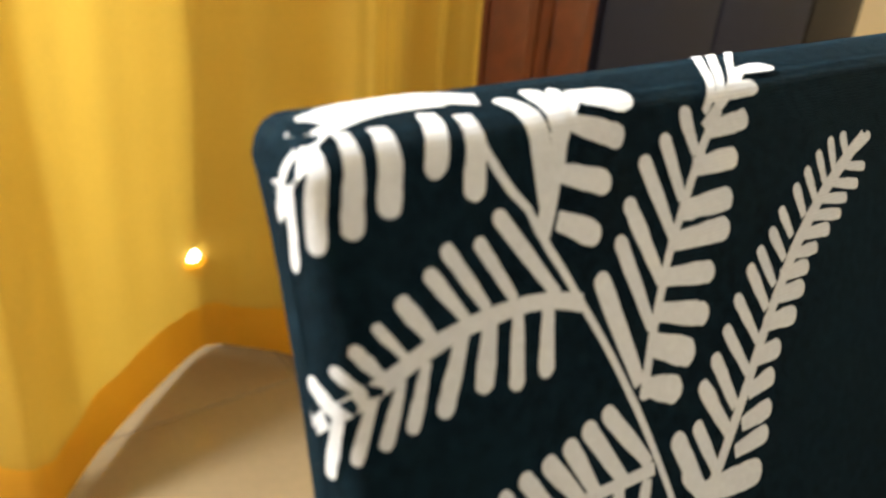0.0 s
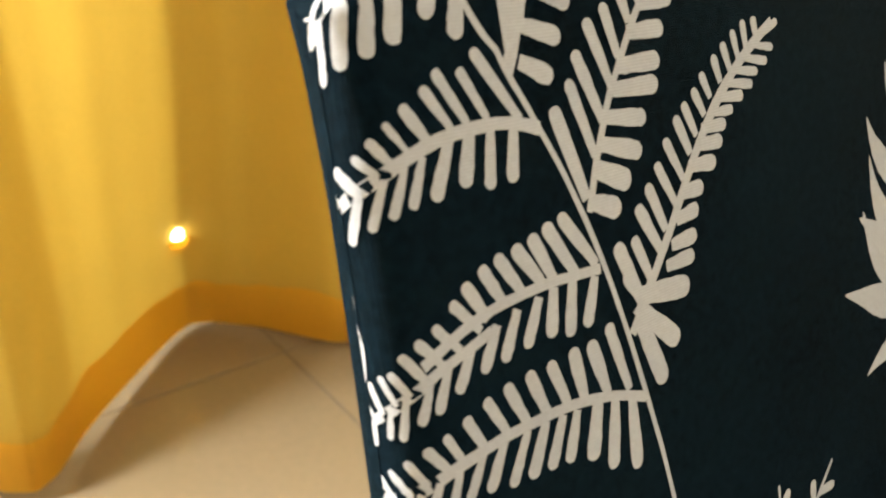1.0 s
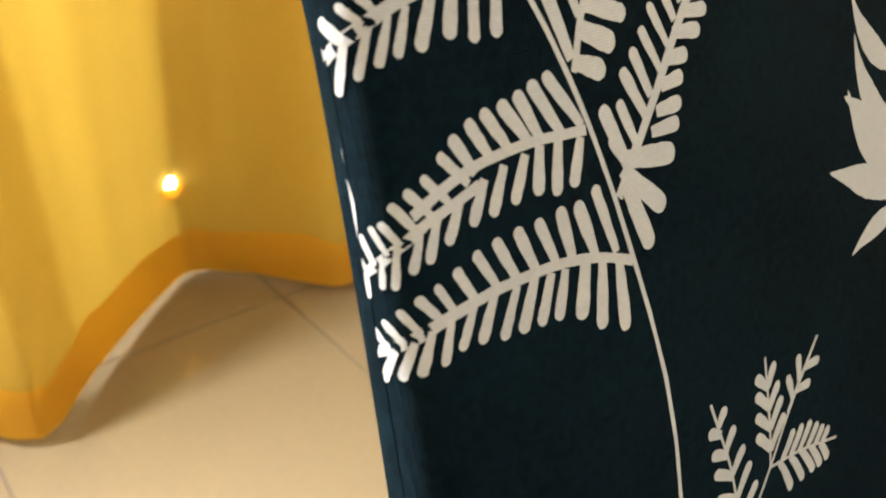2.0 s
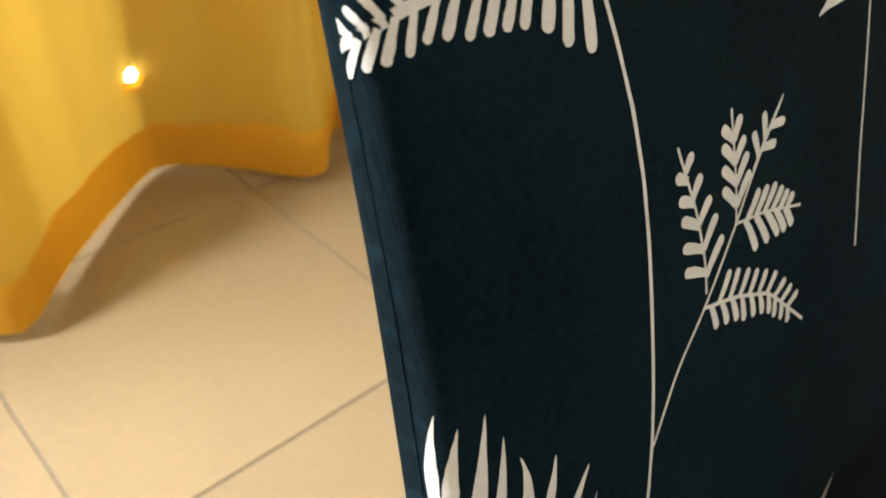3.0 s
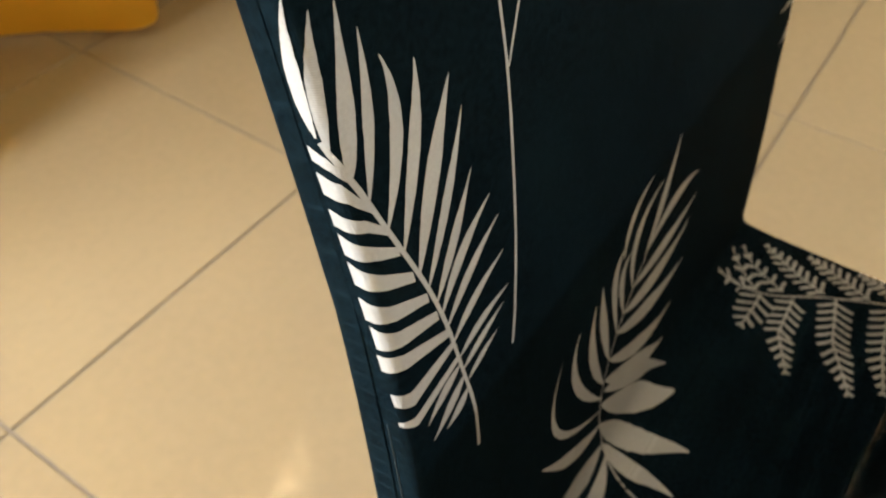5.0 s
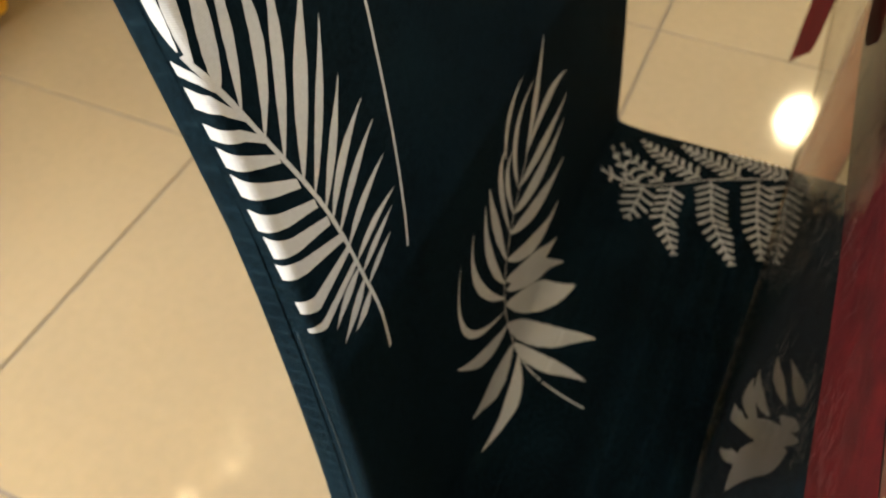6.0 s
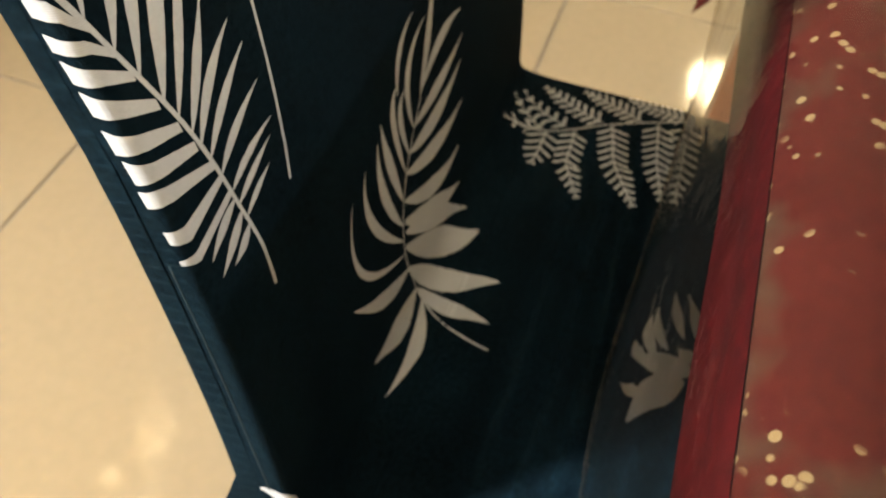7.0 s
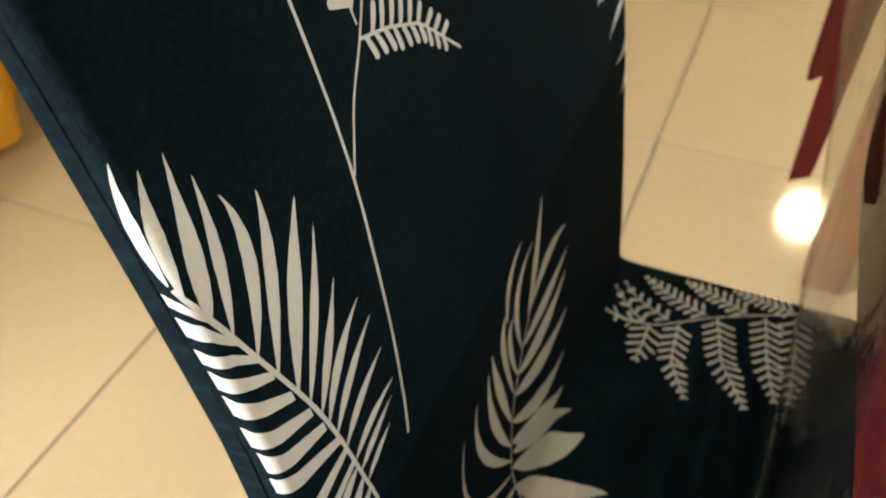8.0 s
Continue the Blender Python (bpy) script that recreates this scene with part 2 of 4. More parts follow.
def side_profile():
    pts = [(-1.075, z) for z in np.linspace(0.40, 0.482, 12)]
    pts += [(-1.05 - 0.025 * math.cos(a), 0.482 + 0.025 * math.sin(a)) for a in np.linspace(0.1, math.pi / 2, 8)]
    yc = back_y(0.532) - 0.025
    pts += [(y, 0.507 + 0.004 * math.sin(math.pi * (y + 1.05) / (yc + 1.05)) ** 2) for y in np.linspace(-1.04, yc, 60)]
    pts += [(yc + 0.025 * math.cos(a), 0.532 + 0.025 * math.sin(a)) for a in np.linspace(-math.pi / 2 + 0.15, 0, 9)]
    joint = len(pts) - 1
    pts += [(back_y(z), z) for z in np.linspace(0.538, 0.982, 80)]
    y, d = back_y(0.982), 2 * half_depth(0.982)
    pts += [(y + 0.005 - 0.005 * math.cos(a), 0.982 + 0.005 * math.sin(a)) for a in np.linspace(0.2, math.pi / 2, 6)]
    pts += [(y + d - 0.005 + 0.005 * math.cos(a), 0.982 + 0.005 * math.sin(a)) for a in np.linspace(math.pi / 2, 0.2, 6)]
    pts += [(back_y(z) + 2 * half_depth(z), z) for z in np.linspace(0.982, 0.40, 60)]
    pts = np.array(pts)
    run = np.concatenate([[0], np.cumsum(np.linalg.norm(np.diff(pts, axis=0), axis=1))])
    return pts, run - run[joint]


PROFILE, RUN = side_profile()
TANGENT = np.gradient(PROFILE, RUN, axis=0)
TANGENT /= np.linalg.norm(TANGENT, axis=1)[:, None]


def on_chair(u, v, lift=0.0):
    """A place on the chair's cover: u is x until it turns round the edge, v the way along the profile."""
    y, z = np.interp(v, RUN, PROFILE[:, 0]), np.interp(v, RUN, PROFILE[:, 1])
    ty, tz = np.interp(v, RUN, TANGENT[:, 0]), np.interp(v, RUN, TANGENT[:, 1])
    s = math.hypot(ty, tz)
    ny, nz = -tz / s, ty / s
    xl = left_edge(z)
    xr = right_edge(z)
    r = edge_r(z)
    e = max(xl + r - u, u - (xr - r), 0.0)
    way = -1 if u < 0.5 * (xl + xr) else 1
    if e < r * math.pi / 2:
        a = e / r
        out, inset = r * math.sin(a), r * (1 - math.cos(a))
        nx, nn = math.sin(a), math.cos(a)
    else:
        out, inset, nx, nn = r, r + e - r * math.pi / 2, 1.0, 0.0
    x = u if e == 0 else ((xl + r) - out if way < 0 else (xr - r) + out)
    return Vector((x + way * nx * lift, y - ny * inset + ny * nn * lift, z - nz * inset + nz * nn * lift))


chair = holder("dining_chair", "dining chair in dark teal stretch cover printed with white ferns", "chair")
V_LOW, V_TOP = RUN[0], RUN[-1]


def cover_depth(v):
    z, y = np.interp(v, RUN, PROFILE[:, 1]), np.interp(v, RUN, PROFILE[:, 0])
    return np.interp(v, [-0.07, 0.06], [0.07, half_depth(z)])


def cover(v0, v1, nv):
    """The cover between two places of the profile, with both sides turned in to the middle seam."""
    bm = bmesh.new()
    rows = []
    for j in range(nv + 1):
        v = v0 + (v1 - v0) * j / nv
        z = np.interp(v, RUN, PROFILE[:, 1])
        xl = left_edge(z)
        xr = right_edge(z)
        r = edge_r(z)
        turn = r * math.pi / 2
        d = cover_depth(v) - r
        side = [turn + d * k / 3 for k in (3, 2, 1, 0)] + [turn * k / 6 for k in range(5, 0, -1)]
        us = [xl + r - e for e in side] + list(np.linspace(xl + r, xr - r, 42)) + [xr - r + e for e in side[::-1]]
        row = []
        for u in us:
            n = noise.noise((u * 9, v * 7, 3.1)) * 0.0001 + noise.noise((u * 60, v * 14, 1.7)) * 0.00006
            row.append(bm.verts.new(on_chair(u, v, n)))
        rows.append(row)
    for r0, r1 in zip(rows, rows[1:]):
        for k in range(len(r0) - 1):
            bm.faces.new((r0[k], r0[k + 1], r1[k + 1], r1[k]))
    return bm


part("seat", cover(V_LOW, 0.0, 90), CLOTH, chair)
part("backrest", cover(0.0, V_TOP, 190), CLOTH, chair)
for side in (-1, 1):
    line = []
    for v in np.linspace(0.03, 0.165, 50):
        z = np.interp(v, RUN, PROFILE[:, 1])
        e = edge_r(z) * math.pi / 2 + 0.0042
        line.append(on_chair(left_edge(z) + edge_r(z) - e if side < 0 else right_edge(z) - edge_r(z) + e, v, -0.0002))
    part("side_seam", tube(line, 0.0005, 6), SEAM, chair)
for x, y, lean in ((-0.635, -1.04, -0.02), (-0.305, -1.04, -0.02), (-0.625, -0.66, 0.05), (-0.315, -0.66, 0.05)):
    part("leg", tube([(x, y, 0.46), (x, y + lean * 0.3, 0.25), (x, y + lean, 0.0)], [0.02, 0.018, 0.014], 10), WOOD, chair, "turned brown wooden leg")
part("seat_board", block(-0.645, -1.05, 0.425, -0.295, -0.70, 0.455, 0.006), WOOD, chair)


# ---- the white print on the cover ----
def on_cover(u, v, lift):
    z = np.interp(v, RUN, PROFILE[:, 1])
    r = edge_r(z)
    reach = r * math.pi / 2 + cover_depth(v) - r - 0.0005
    u = min(max(u, left_edge(z) + r - reach), right_edge(z) - r + reach)
    n = noise.noise((u * 9, v * 7, 3.1)) * 0.0001 + noise.noise((u * 60, v * 14, 1.7)) * 0.00006
    return on_chair(u, v, n + lift)


def along(pts, s):
    """A smooth line through pts at s from 0 to 1, and its direction."""
    p = np.array(pts)
    d = np.concatenate([[0], np.cumsum(np.hypot(*np.diff(p, axis=0).T))])
    d /= d[-1]
    at = lambda q: np.array([np.interp(q, d, p[:, 0]), np.interp(q, d, p[:, 1])])
    e = 0.05
    place = 0.25 * at(max(s - e, 0)) + 0.5 * at(s) + 0.25 * at(min(s + e, 1)) if e < s < 1 - e else at(s)
    way = at(min(s + e, 1)) - at(max(s - e, 0))
    return place, way / (np.hypot(*way) + 1e-9)


def ribbon(bm, a, m, b, width, kind, lift):
    """A printed leaflet from a by m to b."""
    a, m, b = np.array(a), np.array(m), np.array(b)
    mid = 2 * m - 0.5 * (a + b)
    length = np.hypot(*(b - a)) + 1e-6
    n = max(10, min(26, int(length / 0.0014)))
    rows = []
    for k in range(n + 1):
        q = 1 - (1 - k / n) ** 1.8 if kind == "round" else k / n
        c = (1 - q) ** 2 * a + 2 * q * (1 - q) * mid + q * q * b
        t = 2 * (1 - q) * (mid - a) + 2 * q * (b - mid)
        t /= np.hypot(*t) + 1e-9
        side = np.array([-t[1], t[0]])
        if kind == "round":
            cap = min(0.5 * width / length, 0.45)
            w = 0.72 + 0.28 * min(q / 0.6, 1)
            if q > 1 - cap:
                w *= math.sqrt(max(1 - ((q - 1 + cap) / cap) ** 2, 0.0))
        elif kind == "band":
            w = 0.75 + 0.25 * min(q / 0.5, 1)
        elif kind == "palm":
            w = (0.35 + 0.65 * min(q / 0.45, 1)) * min((1 - q) / 0.5, 1) ** 0.8
        else:
            w = (0.12 + 0.88 * math.sin(math.pi * min(q ** 0.85, 1))) * (1 if q < 0.55 else (1 - (q - 0.55) / 0.45 * 0.4)) if q < 1 else 0.0
        w *= 0.5 * width * (1 + 0.10 * noise.noise((c[0] * 900, c[1] * 900, 0)))
        rows.append([bm.verts.new(on_cover(*(c + side * f * (w + (0.00018 * noise.noise((c[0] * 1900, c[1] * 1900, f * 7)) if abs(f) == 1 and k < n else 0))), lift)) for f in (-1, -0.33, 0.33, 1)])
    for r0, r1 in zip(rows, rows[1:]):
        for k in range(3):
            bm.faces.new((r0[k + 1], r0[k], r1[k], r1[k + 1]))


def line_print(bm, pts, width, lift):
    n = max(8, int(sum(math.dist(p, q) for p, q in zip(pts, pts[1:])) / 0.0035))
    rows = []
    for k in range(n + 1):
        c, t = along(pts, k / n)
        side = np.array([-t[1], t[0]]) * width * 0.5 * (1 + 0.15 * noise.noise((k * 0.7, width * 999, 1)))
        rows.append([bm.verts.new(on_cover(*(c + side * f), lift)) for f in (-1, 1)])
    for r0, r1 in zip(rows, rows[1:]):
        bm.faces.new((r0[1], r0[0], r1[0], r1[1]))


def stem(name, pts, width):
    bm = bmesh.new()
    line_print(bm, pts, width, 0.00014)
    return part("printed_" + name, bm, PRINT, chair, "thin white printed stalk")


def blades(name, leaves, kind="blade"):
    bm = bmesh.new()
    for k, (a, b, c, d, e, f, w) in enumerate(leaves):
        ribbon(bm, (a, b), (c, d), (e, f), w, kind, 0.00017 + 0.000015 * (k % 6))
    return part("printed_" + name, bm, PRINT, chair, "white printed leaves")


def bands(name, rows):
    """Printed leaflets that run from the stalk over the chair's front edge and end at the side seam."""
    bm = bmesh.new()
    for k, (u0, v0, w0, u1, v1, w1, u2, v2, w2) in enumerate(rows):
        last = None
        us = list(np.linspace(u0, u1, 12)) + list(np.linspace(u1, u2, 14))[1:]
        for u in us:
            v, w = np.interp(u, [u0, u1, u2], [v0, v1, v2]), np.interp(u, [u0, u1, u2], [w0, w1, w2])
            w += 0.0003 * noise.noise((u * 1500, k * 3.3, 2))
            row = [bm.verts.new(on_cover(u, v + 0.5 * f * w, 0.00017 + 0.00001 * (k % 4))) for f in (-1, -0.33, 0.33, 1)]
            if last:
                for i in range(3):
                    bm.faces.new((last[i], row[i], row[i + 1], last[i + 1]))
            last = row
    return part("printed_" + name, bm, PRINT, chair, "white printed leaflets folded round the edge")


def frond(name, pts, left, right, n_left, n_right, width, kind, stalk):
    """A printed frond: stalk pts, and for each side rows of (place on the stalk, length, angle)."""
    bm = bmesh.new()
    line_print(bm, pts, stalk, 0.00015)
    for rows, n in ((left, n_left), (right, n_right)):
        for k in range(n or len(rows)):
            s = rows[0][0] + (rows[-1][0] - rows[0][0]) * (k / (n - 1) if n > 1 else 0) if n else rows[k][0]
            long = np.interp(s, [r[0] for r in rows], [r[1] for r in rows])
            turn = radians(np.interp(s, [r[0] for r in rows], [r[2] for r in rows]) + (2.5 * noise.noise((k * 3.7, s * 9, n)) if n else 0.0))
            c, t = along(pts, s)
            d = np.array([t[0] * math.cos(turn) - t[1] * math.sin(turn), t[0] * math.sin(turn) + t[1] * math.cos(turn)])
            b = c + d * long * (1 + (0.05 * noise.noise((k * 5.1, s * 4, 8)) if n else 0.0))
            m = 0.5 * (c + b) + (0.03 if kind == "round" else 0.0 if kind == "band" else 0.05) * long * np.array([-d[1], d[0]]) * (-1 if turn > 0 else 1) * (1 if kind == "round" else -1)
            ribbon(bm, c, m, b, min(width, 0.55 * long), kind, 0.00017 + 0.000012 * (k % 5) + (0.00007 if rows is right else 0))
    return part("printed_" + name, bm, PRINT, chair, "white printed fern frond")


def lobes(name, pts, stalk, leaves):
    """Single round-ended printed leaflets on one stalk."""
    bm = bmesh.new()
    if pts:
        line_print(bm, pts, stalk, 0.00015)
    for k, (a, b, c, d, w) in enumerate(leaves):
        ribbon(bm, (a, b), (0.5 * (a + c), 0.5 * (b + d)), (c, d), w, "round", 0.00017 + 0.00002 * (k % 6))
    return part("printed_" + name, bm, PRINT, chair, "white printed round leaflets")


stem("fern_stem", [(-0.5850, 0.1501), (-0.5796, 0.1666), (-0.5729, 0.1948), (-0.5673, 0.2273), (-0.5627, 0.2521), (-0.5607, 0.2907), (-0.5601, 0.3116), (-0.5601, 0.3314), (-0.5623, 0.3508), (-0.5661, 0.3678), (-0.5701, 0.3822), (-0.5741, 0.3985), (-0.5792, 0.4152), (-0.5827, 0.4250), (-0.5876, 0.4357), (-0.5920, 0.4438), (-0.5949, 0.4496), (-0.5983, 0.4553), (-0.6032, 0.4630), (-0.6072, 0.4694), (-0.6068, 0.4751)], 0.0014)
lobes("fern_frond", [(-0.5923, 0.4442), (-0.5971, 0.4460), (-0.6019, 0.4468), (-0.6070, 0.4468), (-0.6120, 0.4466), (-0.6177, 0.4458), (-0.6214, 0.4447), (-0.6250, 0.4436), (-0.6282, 0.4421), (-0.6320, 0.4403), (-0.6378, 0.4378), (-0.6425, 0.4355)], 0.0026, [(-0.5970, 0.4466, -0.6062, 0.4603, 0.0026), (-0.6048, 0.4479, -0.6099, 0.4574, 0.0022), (-0.6096, 0.4478, -0.6153, 0.4577, 0.0023), (-0.6133, 0.4474, -0.6185, 0.4552, 0.0023), (-0.6186, 0.4459, -0.6232, 0.4528, 0.0025), (-0.6230, 0.4446, -0.6269, 0.4504, 0.0015), (-0.6260, 0.4426, -0.6300, 0.4482, 0.0018), (-0.6291, 0.4418, -0.6330, 0.4458, 0.0017), (-0.6327, 0.4395, -0.6376, 0.4440, 0.0027), (-0.6378, 0.4376, -0.6412, 0.4407, 0.0023)])
lobes("fern_frond", [], 0.002, [(-0.5988, 0.4458, -0.6010, 0.4355, 0.0030), (-0.6044, 0.4464, -0.6065, 0.4353, 0.0027), (-0.6093, 0.4466, -0.6122, 0.4368, 0.0033), (-0.6142, 0.4458, -0.6191, 0.4357, 0.0030), (-0.6203, 0.4438, -0.6241, 0.4354, 0.0022), (-0.6243, 0.4427, -0.6280, 0.4345, 0.0019), (-0.6283, 0.4414, -0.6318, 0.4330, 0.0018), (-0.6328, 0.4397, -0.6363, 0.4309, 0.0022)])
lobes("fern_frond", [(-0.5804, 0.4139), (-0.5878, 0.4143), (-0.5948, 0.4149), (-0.6022, 0.4146), (-0.6092, 0.4140), (-0.6153, 0.4128), (-0.6213, 0.4108), (-0.6271, 0.4083)], 0.0022, [(-0.5815, 0.4150, -0.5904, 0.4273, 0.0032), (-0.5878, 0.4148, -0.5946, 0.4264, 0.0032), (-0.5937, 0.4149, -0.5985, 0.4252, 0.0032), (-0.5968, 0.4149, -0.6031, 0.4241, 0.0031), (-0.6022, 0.4146, -0.6076, 0.4235, 0.0029), (-0.6070, 0.4137, -0.6116, 0.4224, 0.0028), (-0.6113, 0.4123, -0.6159, 0.4204, 0.0027)])
lobes("fern_frond", [(-0.6108, 0.4100), (-0.6182, 0.4079), (-0.6245, 0.4064), (-0.6303, 0.4037), (-0.6355, 0.4006), (-0.6403, 0.3985)], 0.0022, [(-0.6134, 0.4108, -0.6194, 0.4178, 0.0023), (-0.6187, 0.4088, -0.6239, 0.4148, 0.0021), (-0.6230, 0.4074, -0.6278, 0.4133, 0.0021), (-0.6267, 0.4055, -0.6308, 0.4115, 0.0020), (-0.6301, 0.4038, -0.6332, 0.4086, 0.0017), (-0.6327, 0.4024, -0.6352, 0.4080, 0.0014), (-0.6358, 0.4006, -0.6385, 0.4063, 0.0020), (-0.6383, 0.3996, -0.6408, 0.4017, 0.0017)])
lobes("fern_frond", [], 0.002, [(-0.5824, 0.4128, -0.5862, 0.4030, 0.0032), (-0.5889, 0.4136, -0.5913, 0.4026, 0.0032), (-0.5942, 0.4137, -0.5964, 0.4040, 0.0033), (-0.5983, 0.4129, -0.6031, 0.4040, 0.0029), (-0.6042, 0.4122, -0.6090, 0.4032, 0.0028), (-0.6096, 0.4108, -0.6142, 0.4028, 0.0027), (-0.6160, 0.4085, -0.6205, 0.4011, 0.0026), (-0.6219, 0.4066, -0.6254, 0.3990, 0.0025), (-0.6262, 0.4051, -0.6290, 0.3981, 0.0020), (-0.6309, 0.4034, -0.6326, 0.3958, 0.0016), (-0.6340, 0.4015, -0.6350, 0.3961, 0.0014), (-0.6386, 0.3991, -0.6396, 0.3940, 0.0021)])
lobes("fern_frond", [(-0.5703, 0.3822), (-0.5793, 0.3859), (-0.5880, 0.3880), (-0.5955, 0.3890), (-0.6037, 0.3891), (-0.6114, 0.3892), (-0.6189, 0.3883), (-0.6260, 0.3876), (-0.6310, 0.3862), (-0.6359, 0.3845), (-0.6402, 0.3833)], 0.0024, [(-0.5755, 0.3858, -0.5802, 0.4020, 0.0030), (-0.5822, 0.3872, -0.5859, 0.4001, 0.0036), (-0.5892, 0.3883, -0.5911, 0.4003, 0.0035), (-0.5939, 0.3888, -0.5978, 0.3997, 0.0029), (-0.5997, 0.3889, -0.6036, 0.3996, 0.0030), (-0.6050, 0.3890, -0.6095, 0.3991, 0.0027), (-0.6102, 0.3890, -0.6148, 0.3981, 0.0025), (-0.6160, 0.3883, -0.6200, 0.3964, 0.0024), (-0.6213, 0.3881, -0.6250, 0.3949, 0.0020), (-0.6246, 0.3875, -0.6293, 0.3939, 0.0021), (-0.6295, 0.3868, -0.6330, 0.3922, 0.0018), (-0.6327, 0.3854, -0.6366, 0.3902, 0.0018), (-0.6363, 0.3844, -0.6407, 0.3881, 0.0022)])
lobes("fern_frond", [], 0.002, [(-0.5750, 0.3837, -0.5751, 0.3670, 0.0038), (-0.5803, 0.3854, -0.5828, 0.3702, 0.0037), (-0.5857, 0.3863, -0.5888, 0.3746, 0.0043), (-0.5917, 0.3872, -0.5956, 0.3770, 0.0031), (-0.5958, 0.3877, -0.6007, 0.3777, 0.0031), (-0.6006, 0.3882, -0.6059, 0.3780, 0.0032), (-0.6054, 0.3882, -0.6110, 0.3785, 0.0027), (-0.6115, 0.3884, -0.6166, 0.3799, 0.0028), (-0.6168, 0.3880, -0.6216, 0.3805, 0.0024), (-0.6226, 0.3875, -0.6260, 0.3791, 0.0023), (-0.6273, 0.3868, -0.6310, 0.3787, 0.0022), (-0.6309, 0.3856, -0.6349, 0.3783, 0.0021), (-0.6349, 0.3843, -0.6399, 0.3773, 0.0023), (-0.6389, 0.3838, -0.6413, 0.3820, 0.0015)])
lobes("fern_frond", [], 0.003, [(-0.6252, 0.4754, -0.6277, 0.4608, 0.0029), (-0.6202, 0.4751, -0.6225, 0.4624, 0.0036), (-0.6110, 0.4773, -0.6155, 0.4661, 0.0035), (-0.6068, 0.4751, -0.6094, 0.4621, 0.0036)])
lobes("corner_frond", [(-0.6060, 0.4806), (-0.6128, 0.4808), (-0.6200, 0.4800), (-0.6252, 0.4772), (-0.6298, 0.4755), (-0.6335, 0.4710), (-0.6375, 0.4655), (-0.6410, 0.4610), (-0.6435, 0.4575)], 0.0026, [(-0.6300, 0.4745, -0.6323, 0.4596, 0.0028), (-0.6350, 0.4685, -0.6365, 0.4575, 0.0022), (-0.6400, 0.4620, -0.6425, 0.4560, 0.0016), (-0.6310, 0.4760, -0.6400, 0.4775, 0.0018), (-0.6335, 0.4715, -0.6455, 0.4725, 0.0028), (-0.6370, 0.4670, -0.6460, 0.4680, 0.0020), (-0.6395, 0.4635, -0.6460, 0.4640, 0.0013)])
lobes("fern_frond", [(-0.5985, 0.4554), (-0.5963, 0.4596), (-0.5945, 0.4640), (-0.5927, 0.4693), (-0.5883, 0.4735), (-0.5844, 0.4766)], 0.003, [(-0.5968, 0.4577, -0.5968, 0.4793, 0.0040), (-0.5940, 0.4647, -0.5897, 0.4811, 0.0040), (-0.5920, 0.4701, -0.5854, 0.4801, 0.0023), (-0.5953, 0.4570, -0.5871, 0.4530, 0.0040), (-0.5942, 0.4636, -0.5837, 0.4602, 0.0038), (-0.5913, 0.4704, -0.5800, 0.4664, 0.0037), (-0.5853, 0.4757, -0.5753, 0.4731, 0.0076)])
lobes("fern_base", [(-0.5728, 0.3973), (-0.5693, 0.4018), (-0.5647, 0.4077)], 0.0024, [(-0.5695, 0.4049, -0.5519, 0.4026, 0.0054), (-0.5693, 0.4018, -0.5575, 0.3909, 0.0050), (-0.5703, 0.4004, -0.5636, 0.3831, 0.0049), (-0.5689, 0.4036, -0.5735, 0.4109, 0.0032)])
lobes("fern_frond", [(-0.5817, 0.4258), (-0.5804, 0.4291), (-0.5779, 0.4359), (-0.5750, 0.4415), (-0.5723, 0.4473), (-0.5686, 0.4524), (-0.5644, 0.4586), (-0.5599, 0.4644), (-0.5564, 0.4680)], 0.0018, [(-0.5820, 0.4285, -0.5883, 0.4477, 0.0036), (-0.5782, 0.4365, -0.5834, 0.4523, 0.0029), (-0.5748, 0.4431, -0.5807, 0.4575, 0.0032), (-0.5711, 0.4497, -0.5763, 0.4633, 0.0031), (-0.5679, 0.4549, -0.5709, 0.4660, 0.0029), (-0.5633, 0.4616, -0.5660, 0.4695, 0.0029), (-0.5802, 0.4275, -0.5722, 0.4244, 0.0048), (-0.5782, 0.4338, -0.5682, 0.4294, 0.0051), (-0.5767, 0.4387, -0.5637, 0.4350, 0.0042), (-0.5744, 0.4437, -0.5612, 0.4418, 0.0037), (-0.5713, 0.4487, -0.5561, 0.4483, 0.0041), (-0.5685, 0.4531, -0.5547, 0.4532, 0.0041), (-0.5643, 0.4596, -0.5522, 0.4596, 0.0038), (-0.5595, 0.4649, -0.5484, 0.4657, 0.0036)])
lobes("fern_frond", [(-0.5606, 0.4656), (-0.5576, 0.4680), (-0.5488, 0.4729), (-0.5397, 0.4774)], 0.0018, [(-0.5606, 0.4679, -0.5378, 0.4903, 0.0020), (-0.5575, 0.4689, -0.5335, 0.4899, 0.0020), (-0.5510, 0.4720, -0.5260, 0.4908, 0.0016), (-0.5537, 0.4703, -0.5445, 0.4711, 0.0031), (-0.5437, 0.4756, -0.5335, 0.4765, 0.0045)])
